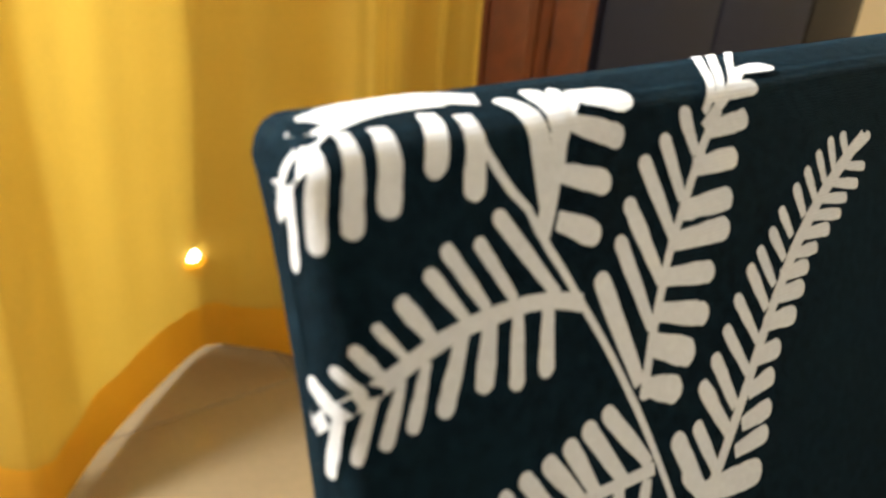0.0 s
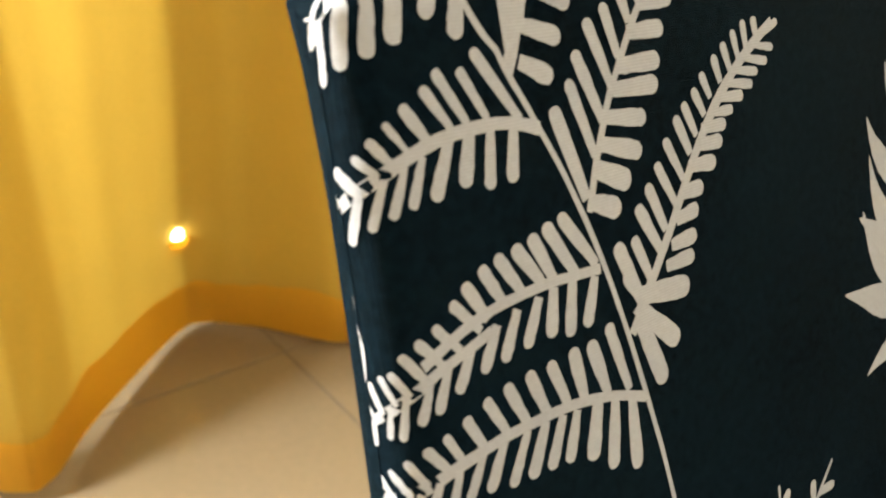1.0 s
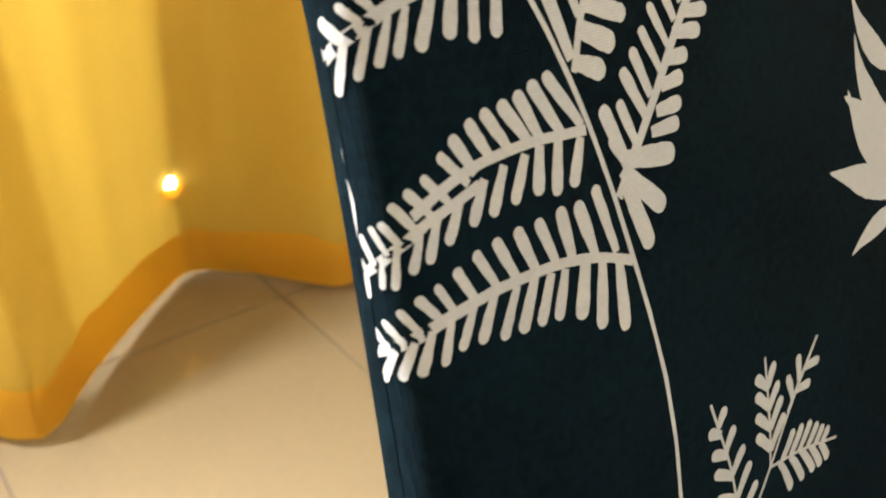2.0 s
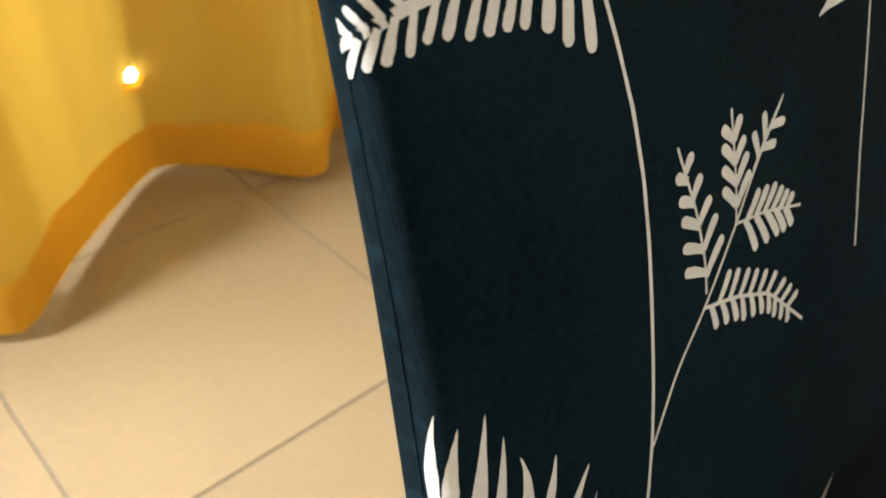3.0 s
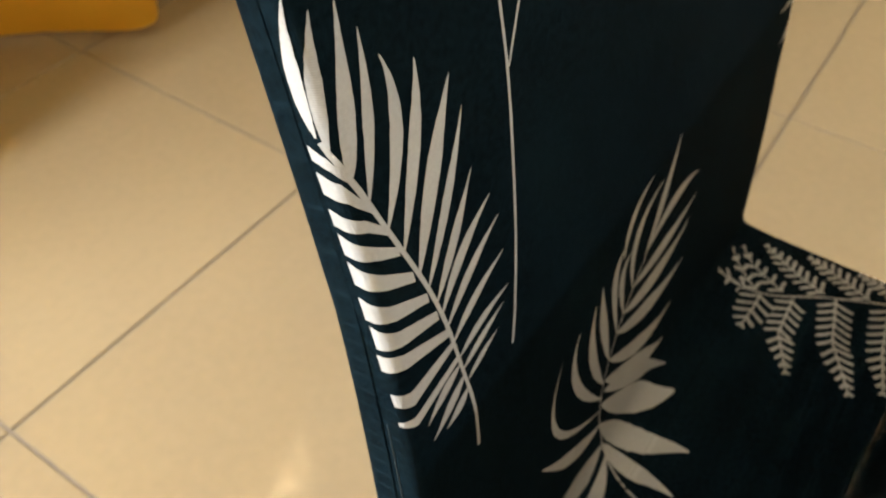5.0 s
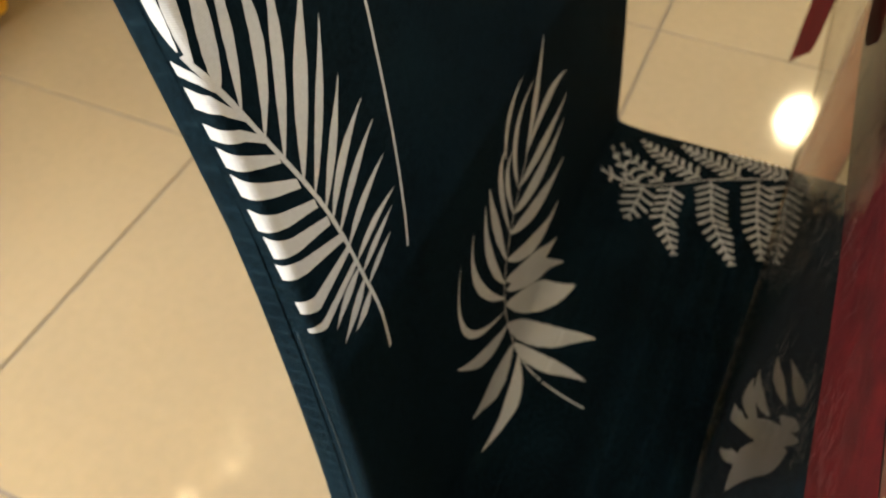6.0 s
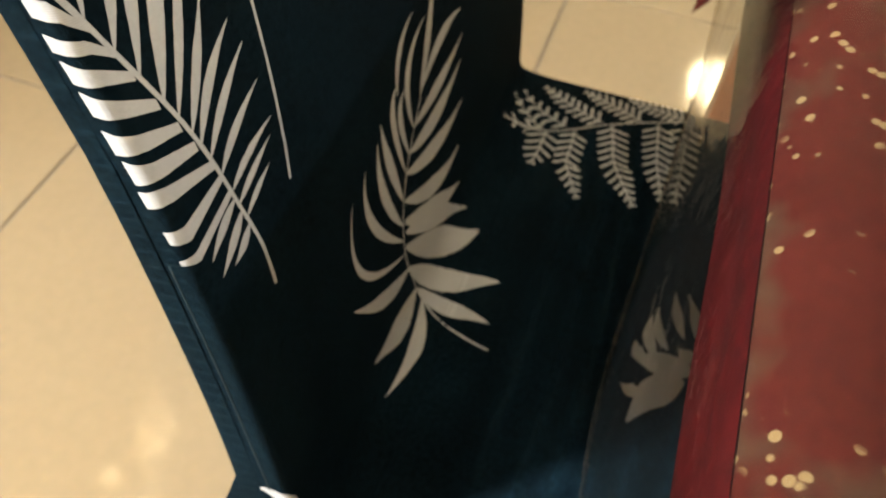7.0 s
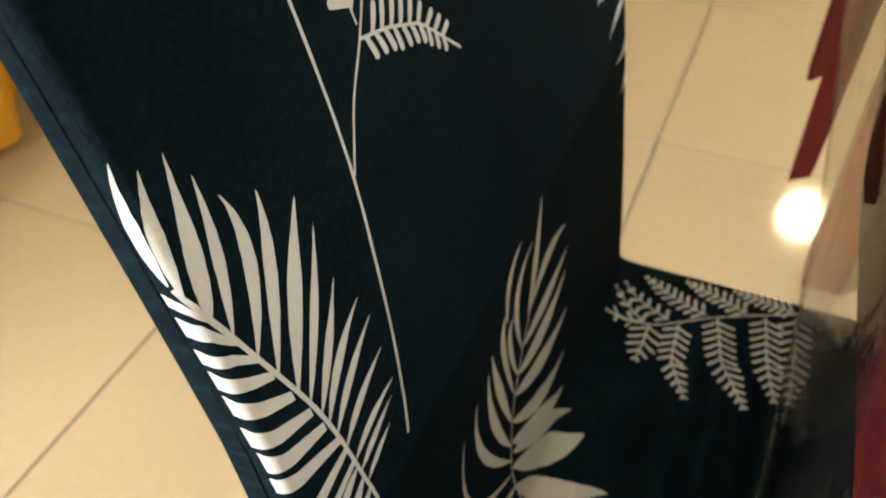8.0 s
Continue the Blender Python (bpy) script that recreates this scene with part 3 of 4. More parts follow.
lobes("fern_frond", [(-0.5710, 0.4008), (-0.5652, 0.4059), (-0.5619, 0.4107), (-0.5577, 0.4154), (-0.5533, 0.4213), (-0.5488, 0.4273), (-0.5431, 0.4343), (-0.5362, 0.4414), (-0.5293, 0.4469), (-0.5223, 0.4514), (-0.5151, 0.4554), (-0.5102, 0.4577)], 0.0026, [(-0.5676, 0.4008, -0.5749, 0.4177, 0.0038), (-0.5643, 0.4056, -0.5695, 0.4178, 0.0029), (-0.5608, 0.4127, -0.5673, 0.4241, 0.0033), (-0.5585, 0.4168, -0.5634, 0.4279, 0.0030), (-0.5542, 0.4215, -0.5598, 0.4318, 0.0027), (-0.5508, 0.4266, -0.5561, 0.4364, 0.0027), (-0.5473, 0.4316, -0.5516, 0.4406, 0.0029), (-0.5445, 0.4352, -0.5483, 0.4431, 0.0026), (-0.5408, 0.4392, -0.5444, 0.4457, 0.0026), (-0.5380, 0.4428, -0.5409, 0.4488, 0.0024), (-0.5336, 0.4457, -0.5357, 0.4522, 0.0026), (-0.5295, 0.4481, -0.5317, 0.4546, 0.0025), (-0.5256, 0.4506, -0.5272, 0.4571, 0.0024), (-0.5221, 0.4526, -0.5227, 0.4590, 0.0025), (-0.5175, 0.4545, -0.5183, 0.4594, 0.0026)])
lobes("fern_frond", [], 0.002, [(-0.5595, 0.4088, -0.5492, 0.4090, 0.0036), (-0.5571, 0.4129, -0.5477, 0.4135, 0.0039), (-0.5546, 0.4181, -0.5462, 0.4192, 0.0037), (-0.5521, 0.4234, -0.5437, 0.4237, 0.0038), (-0.5486, 0.4290, -0.5381, 0.4283, 0.0036), (-0.5452, 0.4330, -0.5349, 0.4327, 0.0034), (-0.5424, 0.4365, -0.5328, 0.4362, 0.0031), (-0.5385, 0.4394, -0.5295, 0.4391, 0.0024), (-0.5356, 0.4425, -0.5249, 0.4417, 0.0027), (-0.5316, 0.4454, -0.5206, 0.4438, 0.0024), (-0.5281, 0.4479, -0.5181, 0.4465, 0.0022), (-0.5235, 0.4503, -0.5137, 0.4485, 0.0022), (-0.5188, 0.4528, -0.5105, 0.4515, 0.0020), (-0.5140, 0.4553, -0.5078, 0.4577, 0.0021)])
stem("rim_leaf", [(-0.6000, 0.4800), (-0.6050, 0.4828), (-0.6120, 0.4838), (-0.6190, 0.4832), (-0.6250, 0.4808), (-0.6290, 0.4782)], 0.0052)
blades("side_leaf", [(-0.6509, 0.4795, -0.6426, 0.4510, -0.6419, 0.4469, 0.0028),
        (-0.6426, 0.4327, -0.6411, 0.4283, -0.6399, 0.4249, 0.0027),
        (-0.6410, 0.4242, -0.6400, 0.4211, -0.6391, 0.4184, 0.0027),
        (-0.6400, 0.4179, -0.6394, 0.4119, -0.6393, 0.4055, 0.0026)], "blade")
stem("palm_stem", [(-0.6396, 0.2674), (-0.6368, 0.2610), (-0.6347, 0.2539), (-0.6324, 0.2463), (-0.6296, 0.2373), (-0.6262, 0.2266), (-0.6221, 0.2142), (-0.6193, 0.2042), (-0.6176, 0.1961), (-0.6156, 0.1844), (-0.6145, 0.1723), (-0.6131, 0.1575), (-0.6123, 0.1548), (-0.6113, 0.1415), (-0.6134, 0.1239)], 0.0017)
blades("palm_leaf", [(-0.6403, 0.2686, -0.6405, 0.2853, -0.6362, 0.3035, 0.0047),
        (-0.6381, 0.2643, -0.6359, 0.2827, -0.6316, 0.2990, 0.0040),
        (-0.6354, 0.2556, -0.6298, 0.2747, -0.6234, 0.2984, 0.0058),
        (-0.6324, 0.2472, -0.6239, 0.2689, -0.6192, 0.2894, 0.0042),
        (-0.6287, 0.2360, -0.6156, 0.2607, -0.6150, 0.2802, 0.0052),
        (-0.6258, 0.2252, -0.6100, 0.2538, -0.6030, 0.2732, 0.0053),
        (-0.6221, 0.2144, -0.6053, 0.2416, -0.5908, 0.2623, 0.0067)], "blade")
blades("palm_leaf", [(-0.6202, 0.2068, -0.6024, 0.2297, -0.5884, 0.2508, 0.0042),
        (-0.6183, 0.1994, -0.6036, 0.2149, -0.5899, 0.2308, 0.0043),
        (-0.6171, 0.1940, -0.6014, 0.2076, -0.5833, 0.2168, 0.0045),
        (-0.6162, 0.1875, -0.5995, 0.1986, -0.5811, 0.2069, 0.0040),
        (-0.6152, 0.1796, -0.5999, 0.1872, -0.5818, 0.1924, 0.0038),
        (-0.6140, 0.1713, -0.5992, 0.1757, -0.5819, 0.1773, 0.0035),
        (-0.6134, 0.1651, -0.6013, 0.1688, -0.5861, 0.1724, 0.0033),
        (-0.6124, 0.1584, -0.6027, 0.1619, -0.5918, 0.1645, 0.0030)], "blade")
bands("palm_side", [(-0.6444, 0.2640, 0.0043, -0.6392, 0.2611, 0.0037, -0.6351, 0.2555, 0.0025),
        (-0.6445, 0.2552, 0.0067, -0.6378, 0.2526, 0.0057, -0.6322, 0.2448, 0.0025),
        (-0.6447, 0.2447, 0.0054, -0.6353, 0.2415, 0.0040, -0.6295, 0.2357, 0.0029),
        (-0.6445, 0.2361, 0.0071, -0.6362, 0.2329, 0.0049, -0.6273, 0.2270, 0.0031),
        (-0.6446, 0.2263, 0.0080, -0.6374, 0.2234, 0.0061, -0.6244, 0.2153, 0.0037),
        (-0.6450, 0.2134, 0.0085, -0.6377, 0.2116, 0.0061, -0.6212, 0.2045, 0.0035),
        (-0.6443, 0.2027, 0.0088, -0.6379, 0.2015, 0.0063, -0.6191, 0.1953, 0.0037),
        (-0.6451, 0.1927, 0.0063, -0.6385, 0.1926, 0.0060, -0.6166, 0.1853, 0.0035)])
bands("palm_side", [(-0.6445, 0.1779, 0.0053, -0.6378, 0.1767, 0.0059, -0.6157, 0.1792, 0.0027),
        (-0.6449, 0.1675, 0.0019, -0.6386, 0.1671, 0.0041, -0.6147, 0.1720, 0.0026)])
blades("palm_low", [(-0.6145, 0.1685, -0.6252, 0.1649, -0.6354, 0.1599, 0.0042),
        (-0.6136, 0.1625, -0.6233, 0.1570, -0.6346, 0.1513, 0.0045),
        (-0.6132, 0.1557, -0.6195, 0.1519, -0.6278, 0.1496, 0.0042)], "blade")
blades("pinnate_leaf", [(-0.5002, 0.0743, -0.5017, 0.1101, -0.4893, 0.1205, 0.0058),
        (-0.4929, 0.0801, -0.4947, 0.1052, -0.4838, 0.1137, 0.0055),
        (-0.4930, 0.1157, -0.4824, 0.1333, -0.4609, 0.1410, 0.0047),
        (-0.4834, 0.0895, -0.4784, 0.1187, -0.4492, 0.1311, 0.0060),
        (-0.5086, 0.0630, -0.5141, 0.0943, -0.5140, 0.1167, 0.0075),
        (-0.5140, 0.0503, -0.5253, 0.0843, -0.5201, 0.1114, 0.0074),
        (-0.5163, 0.0409, -0.5411, 0.0801, -0.5355, 0.1086, 0.0062),
        (-0.5176, 0.0318, -0.5597, 0.0658, -0.5519, 0.1052, 0.0043),
        (-0.5163, 0.0186, -0.5453, 0.0293, -0.5746, 0.0557, 0.0101),
        (-0.5117, -0.0056, -0.5404, -0.0047, -0.5696, 0.0048, 0.0173),
        (-0.5114, -0.0148, -0.5369, -0.0238, -0.5745, -0.0191, 0.0090)], "blade")
blades("pinnate_leaf", [(-0.4706, 0.0984, -0.4481, 0.1217, -0.4302, 0.1450, 0.0073),
        (-0.4682, 0.1001, -0.4326, 0.1090, -0.4037, 0.1059, 0.0071),
        (-0.4818, 0.0893, -0.4439, 0.0881, -0.4042, 0.0918, 0.0081),
        (-0.4920, 0.0804, -0.4532, 0.0744, -0.4118, 0.0801, 0.0104),
        (-0.4991, 0.0728, -0.4584, 0.0577, -0.4163, 0.0551, 0.0110),
        (-0.5068, 0.0608, -0.4656, 0.0356, -0.4281, 0.0311, 0.0114),
        (-0.5108, 0.0496, -0.4694, 0.0200, -0.4329, 0.0046, 0.0148),
        (-0.5116, 0.0424, -0.4683, 0.0115, -0.4330, -0.0181, 0.0139),
        (-0.5143, 0.0340, -0.4686, -0.0109, -0.4420, -0.0317, 0.0190),
        (-0.5163, 0.0186, -0.4869, -0.0277, -0.4756, -0.0557, 0.0151),
        (-0.5096, -0.0067, -0.5045, -0.0351, -0.5060, -0.0587, 0.0110)], "blade")
stem("pinnate_stalk", [(-0.5230, -0.0627), (-0.5203, -0.0478), (-0.5159, -0.0354), (-0.5134, -0.0258), (-0.5094, -0.0135), (-0.5120, 0.0042), (-0.5161, 0.0194), (-0.5170, 0.0310), (-0.5158, 0.0426), (-0.5113, 0.0554), (-0.5062, 0.0648), (-0.4999, 0.0728), (-0.4929, 0.0801), (-0.4830, 0.0884), (-0.4735, 0.0953), (-0.4693, 0.0973)], 0.0013)
stem("sprig_stem", [(-0.5629, 0.2493), (-0.55, 0.2687), (-0.5356, 0.2822), (-0.5184, 0.3023), (-0.5071, 0.3169), (-0.4913, 0.3334)], 0.0011)
frond("sprig_frond", [(-0.5346, 0.2865), (-0.5349, 0.2972), (-0.5382, 0.3133), (-0.5456, 0.3348)], [(0.14, 0.0113, 65), (0.425, 0.0101, 49), (0.775, 0.0063, 45)], [(0.115, 0.0134, -46), (0.495, 0.0086, -57), (0.835, 0.0061, -60)], 5, 5, 0.0034, "round", 0.001)
frond("sprig_frond", [(-0.5184, 0.3023), (-0.518, 0.3133), (-0.5196, 0.3376)], [(0.165, 0.0103, 46), (0.53, 0.0095, 41), (0.73, 0.008, 43)], [(0.155, 0.0117, -41), (0.52, 0.0087, -44), (0.725, 0.008, -37)], 4, 4, 0.0034, "round", 0.001)
frond("sprig_frond", [(-0.5087, 0.3157), (-0.5021, 0.3232), (-0.4913, 0.3334)], [(0.175, 0.0087, 58), (0.4, 0.0083, 46)], [(0.265, 0.0087, -54), (0.565, 0.0087, -48)], 2, 2, 0.003, "round", 0.001)
frond("sprig_frond", [(-0.5184, 0.3023), (-0.5025, 0.2998), (-0.4797, 0.2935)], [(0.155, 0.0103, 54), (0.405, 0.0106, 57), (0.76, 0.0057, 56)], [(0.12, 0.0144, -54), (0.455, 0.0137, -41), (0.725, 0.0096, -42)], 6, 5, 0.0032, "round", 0.001)
frond("sprig_frond", [(-0.5356, 0.2822), (-0.5189, 0.278), (-0.4988, 0.2698), (-0.4752, 0.2482)], [(0.105, 0.0108, 67), (0.365, 0.0088, 77), (0.78, 0.0079, 63)], [(0.045, 0.0098, -57), (0.32, 0.0094, -59), (0.79, 0.0061, -49)], 9, 10, 0.0029, "round", 0.0012)
stem("leafy_stem", [(-0.4364, 0.2599), (-0.4378, 0.2984), (-0.4354, 0.3428), (-0.4328, 0.3776), (-0.4293, 0.4015)], 0.0011)
blades("leafy_sprig", [(-0.436, 0.3622, -0.4598, 0.3722, -0.4821, 0.38, 0.0104),
        (-0.4359, 0.3581, -0.4544, 0.3563, -0.47, 0.3512, 0.0074),
        (-0.434, 0.3751, -0.4538, 0.3883, -0.4722, 0.4002, 0.011)])
blades("leafy_sprig", [(-0.4396, 0.3721, -0.4587, 0.383, -0.4699, 0.4019, 0.0088),
        (-0.4411, 0.3872, -0.4575, 0.3983, -0.4646, 0.4169, 0.0085),
        (-0.4384, 0.4027, -0.456, 0.4132, -0.4652, 0.428, 0.0085),
        (-0.4402, 0.4231, -0.4495, 0.4321, -0.4524, 0.4423, 0.005)])
stem("seat_fern_stem", [(-0.2939, -0.1415), (-0.3081, -0.1062), (-0.3184, -0.0842), (-0.3298, -0.0665), (-0.3382, -0.0523), (-0.3403, -0.0365), (-0.3433, -0.0182)], 0.0013)
frond("seat_fern", [(-0.3396, -0.0486), (-0.3545, -0.0484), (-0.3712, -0.0468)], [(0.05, 0.0136, 62), (0.6, 0.0119, 58), (0.97, 0.00425, 40)], [(0.05, 0.0136, -62), (0.6, 0.0119, -58), (0.97, 0.00425, -40)], 5, 5, 0.0024, "round", 0.0014)
frond("seat_fern", [(-0.3312, -0.0676), (-0.3641, -0.0685), (-0.3926, -0.0827)], [(0.05, 0.0112, 62), (0.6, 0.0098, 58), (0.97, 0.0035, 40)], [(0.05, 0.0112, -62), (0.6, 0.0098, -58), (0.97, 0.0035, -40)], 10, 10, 0.0024, "round", 0.0014)
frond("seat_fern", [(-0.316, -0.0909), (-0.353, -0.099), (-0.3875, -0.1186)], [(0.05, 0.0128, 62), (0.6, 0.0112, 58), (0.97, 0.004, 40)], [(0.05, 0.0128, -62), (0.6, 0.0112, -58), (0.97, 0.004, -40)], 12, 12, 0.0024, "round", 0.0014)
frond("seat_fern", [(-0.304, -0.1213), (-0.3433, -0.1266), (-0.376, -0.1352)], [(0.05, 0.0128, 62), (0.6, 0.0112, 58), (0.97, 0.004, 40)], [(0.05, 0.0128, -62), (0.6, 0.0112, -58), (0.97, 0.004, -40)], 11, 11, 0.0024, "round", 0.0014)
frond("seat_fern", [(-0.2986, -0.1402), (-0.3375, -0.143), (-0.375, -0.1437)], [(0.05, 0.0128, 62), (0.6, 0.0112, 58), (0.97, 0.004, 40)], [(0.05, 0.0128, -62), (0.6, 0.0112, -58), (0.97, 0.004, -40)], 10, 10, 0.0024, "round", 0.0014)
frond("seat_fern", [(-0.338, -0.045), (-0.3268, -0.0304), (-0.32, -0.0168)], [(0.05, 0.008, 62), (0.6, 0.007, 58), (0.97, 0.0025, 40)], [(0.05, 0.008, -62), (0.6, 0.007, -58), (0.97, 0.0025, -40)], 5, 5, 0.0024, "round", 0.0014)
frond("seat_fern", [(-0.3296, -0.0604), (-0.3207, -0.0418), (-0.3093, -0.0236)], [(0.05, 0.0088, 62), (0.6, 0.0077, 58), (0.97, 0.00275, 40)], [(0.05, 0.0088, -62), (0.6, 0.0077, -58), (0.97, 0.00275, -40)], 6, 6, 0.0024, "round", 0.0014)
frond("seat_fern", [(-0.3161, -0.0837), (-0.3091, -0.0639), (-0.2942, -0.0371)], [(0.05, 0.0104, 62), (0.6, 0.0091, 58), (0.97, 0.00325, 40)], [(0.05, 0.0104, -62), (0.6, 0.0091, -58), (0.97, 0.00325, -40)], 9, 9, 0.0024, "round", 0.0014)
frond("seat_fern", [(-0.3051, -0.1096), (-0.2964, -0.0899), (-0.2884, -0.0655)], [(0.05, 0.0104, 62), (0.6, 0.0091, 58), (0.97, 0.00325, 40)], [(0.05, 0.0104, -62), (0.6, 0.0091, -58), (0.97, 0.00325, -40)], 9, 9, 0.0024, "round", 0.0014)
frond("seat_fern", [(-0.2928, -0.1393), (-0.2899, -0.1191), (-0.2858, -0.0981)], [(0.05, 0.0096, 62), (0.6, 0.0084, 58), (0.97, 0.003, 40)], [(0.05, 0.0096, -62), (0.6, 0.0084, -58), (0.97, 0.003, -40)], 9, 9, 0.0024, "round", 0.0014)
frond("seat_fern", [(-0.3394, -0.0384), (-0.3403, -0.0275), (-0.3451, -0.0161)], [(0.05, 0.008, 62), (0.6, 0.007, 58), (0.97, 0.0025, 40)], [(0.05, 0.008, -62), (0.6, 0.007, -58), (0.97, 0.0025, -40)], 3, 3, 0.0024, "round", 0.0014)
blades("seat_flower", [(-0.4978, -0.175, -0.4991, -0.1561, -0.4985, -0.1388, 0.016),
        (-0.506, -0.17, -0.5177, -0.156, -0.5413, -0.1444, 0.018),
        (-0.4927, -0.1737, -0.4888, -0.1685, -0.4857, -0.1634, 0.01),
        (-0.5186, -0.1485, -0.5207, -0.1428, -0.518, -0.1371, 0.009),
        (-0.4971, -0.1533, -0.4831, -0.1465, -0.4668, -0.1464, 0.007),
        (-0.4887, -0.1582, -0.4775, -0.151, -0.4598, -0.1485, 0.006),
        (-0.4782, -0.1655, -0.4622, -0.1593, -0.4463, -0.1563, 0.006),
        (-0.4758, -0.1721, -0.4623, -0.1703, -0.4458, -0.1635, 0.007),
        (-0.492, -0.1439, -0.4946, -0.1422, -0.4876, -0.1396, 0.008)])
blades("edge_leaf", [(-0.2535, 0.169, -0.2713, 0.1665, -0.2947, 0.1591, 0.006),
        (-0.2595, 0.1495, -0.263, 0.1396, -0.2881, 0.1386, 0.006),
        (-0.264, 0.1315, -0.267, 0.121, -0.283, 0.1157, 0.006),
        (-0.2725, 0.1815, -0.2948, 0.1882, -0.3103, 0.1879, 0.006)])
blades("hem_leaf", [(-0.6519, 0.0171, -0.6595, 0.028, -0.6703, 0.03, 0.008)])

# ---- table with brocade cloth and clear film ----
table = holder("dining_table", "brown wooden dining table under a red cloth", "table")
part("tabletop", block(-1.15, -1.62, 0.715, 0.43, -0.828, 0.742, 0.006), WOOD, table)
part("apron", block(-1.06, -0.92, 0.63, 0.34, -0.90, 0.715), WOOD, table)
part("apron", block(-1.06, -1.55, 0.63, 0.34, -1.53, 0.715), WOOD, table)
for x in (-1.05, 0.33):
    for y in (-1.52, -0.92):
        part("leg", block(x - 0.03, y - 0.03, 0, x + 0.03, y + 0.03, 0.715, 0.005), WOOD, table)


def draped(top, edge_y, edge_x, drop, swing, phase, fall, ripple=1.0, first=0.0):
    """Cloth over the table: flat on top, turning down over the near and the far edge, with waves in what hangs."""
    def place(a, b):
        x = -1.25 + a * (edge_x + 1.25)
        s = first + (1 - first) * b if first else b
        s = s * (0.80 + drop)
        if s < 0.78:
            return Vector((x, -1.60 + s * (edge_y - 0.02 + 1.60) / 0.78, top + 0.0015 * noise.noise((x * 14, s * 14, phase))))
        q = s - 0.78
        if q < 0.0314:
            t = q / 0.02
            return Vector((x, edge_y - 0.02 + 0.02 * math.sin(t), top - 0.02 + 0.02 * math.cos(t)))
        h = q - 0.0314
        w = ripple * min(h / 0.1, 1.0)
        y = edge_y + w * swing * (0.45 + 0.55 * math.sin(x * 13 + phase)) + 0.004 * w * noise.noise((x * 8, h * 6, phase))
        return Vector((x, y, top - 0.02 - h * fall(x)))
    return place


def cloth_fall(x):
    """How far the cloth hangs, in parts of its usual drop: short near the chair, with two long tails."""
    return np.interp(x, [-1.25, -0.12, -0.08, 0.09, 0.10, 0.43, 0.45], [0.15, 0.25, 1.1, 1.68, 1.1, 1.95, 1.9])


def film_fall(x):
    return np.interp(x, [-1.25, -0.3, -0.1, 0.1, 0.4], [1.0, 1.0, 0.75, 0.4, 0.3]) + 0.05 * math.sin(x * 17)


cloth = part("tablecloth", sheet(150, 70, draped(0.7445, -0.814, 0.45, 0.24, 0.006, 0.4, cloth_fall)), RED)
part("border", sheet(150, 24, draped(0.7448, -0.8137, 0.45, 0.24, 0.006, 0.4, cloth_fall, first=0.773)), CRIMSON, cloth, "dark crimson border")
tagged(cloth, "red brocade tablecloth with pale woven rings hanging over the table edge", "tablecloth")
film = part("plastic_table_cover", sheet(150, 70, draped(0.749, -0.808, 0.43, 0.19, 0.010, 2.0, film_fall)), FILM)
film_place = draped(0.749, -0.808, 0.43, 0.19, 0.010, 2.0, film_fall)
part("edge", tube([film_place(k / 120, 1.0) for k in range(121)], 0.0011, 6), FILM, film, "thicker glossy lower edge of the film")
tagged(film, "clear plastic film laid over the red tablecloth", "table cover")

# ---- curtain and its lights ----
FOLDS = [(-1.25, 0.72), (-1.08, 0.55), (-0.93, 0.66), (-0.80, 0.50), (-0.66, 0.60), (-0.53, 0.42), (-0.41, 0.56), (-0.28, 0.68), (-0.125, 0.80),
         (-0.01, 0.69), (0.09, 0.54), (0.14, 0.53), (0.21, 0.62), (0.27, 0.69), (0.32, 0.60), (0.37, 0.68), (0.41, 0.60), (0.43, 0.63)]


def fold_line(s):
    """A place on the hem's line, rounded a little at the turns."""
    k = s * (len(FOLDS) - 1)
    out = Vector((0, 0))
    for d, w in ((-0.3, 0.25), (0, 0.5), (0.3, 0.25)):
        q = min(max(k + d, 0), len(FOLDS) - 1.0001)
        i = int(q)
        out += w * Vector(FOLDS[i]).lerp(Vector(FOLDS[i + 1]), q - i)
    return out


def hang(front, low, high, ragged=0.0):
    def place(a, b):
        z = low + (high - low) * b
        p = fold_line(a)
        flat = 1 - 0.72 * min(max((z - 0.15) / 1.6, 0), 1)
        y = 0.68 + (p.y - 0.68) * flat - front + 0.016 * noise.noise((a * 34, z * 0.35, 5.5)) * min(z / 0.25, 1) + 0.012 * noise.noise((p.x * 5, z * 1.6, 7.7))
        return Vector((p.x + 0.01 * noise.noise((p.x * 4, z * 2, 2.2)), y, z + 0.006 * math.sin(p.x * 11) + ragged * b * (noise.noise((p.x * 9, 1.1, 4)) + 0.6 * noise.noise((p.x * 26, 2.2, 4)))))
    return place


curtain = holder("curtain", "sheer yellow voile curtain hanging in wide folds to the floor", "curtain")
part("voile", sheet(200, 60, hang(0, 0.025, 2.42)), VOILE, curtain)
part("hem", sheet(200, 6, hang(0.004, 0.02, 0.125, 0.018)), HEM, curtain, "doubled orange-yellow hem")
rod = holder("curtain_rod", "slim steel curtain rod with brackets", "curtain rod")
part("bar", tube([(-1.45, 0.70, 2.46), (-0.6, 0.70, 2.46), (0.6, 0.70, 2.46)], 0.012, 12), CHROME, rod)
for x in (-1.35, 0.5):
    part("bracket", block(x - 0.012, 0.70, 2.45, x + 0.012, 1.05, 2.47, 0.003), CHROME, rod)

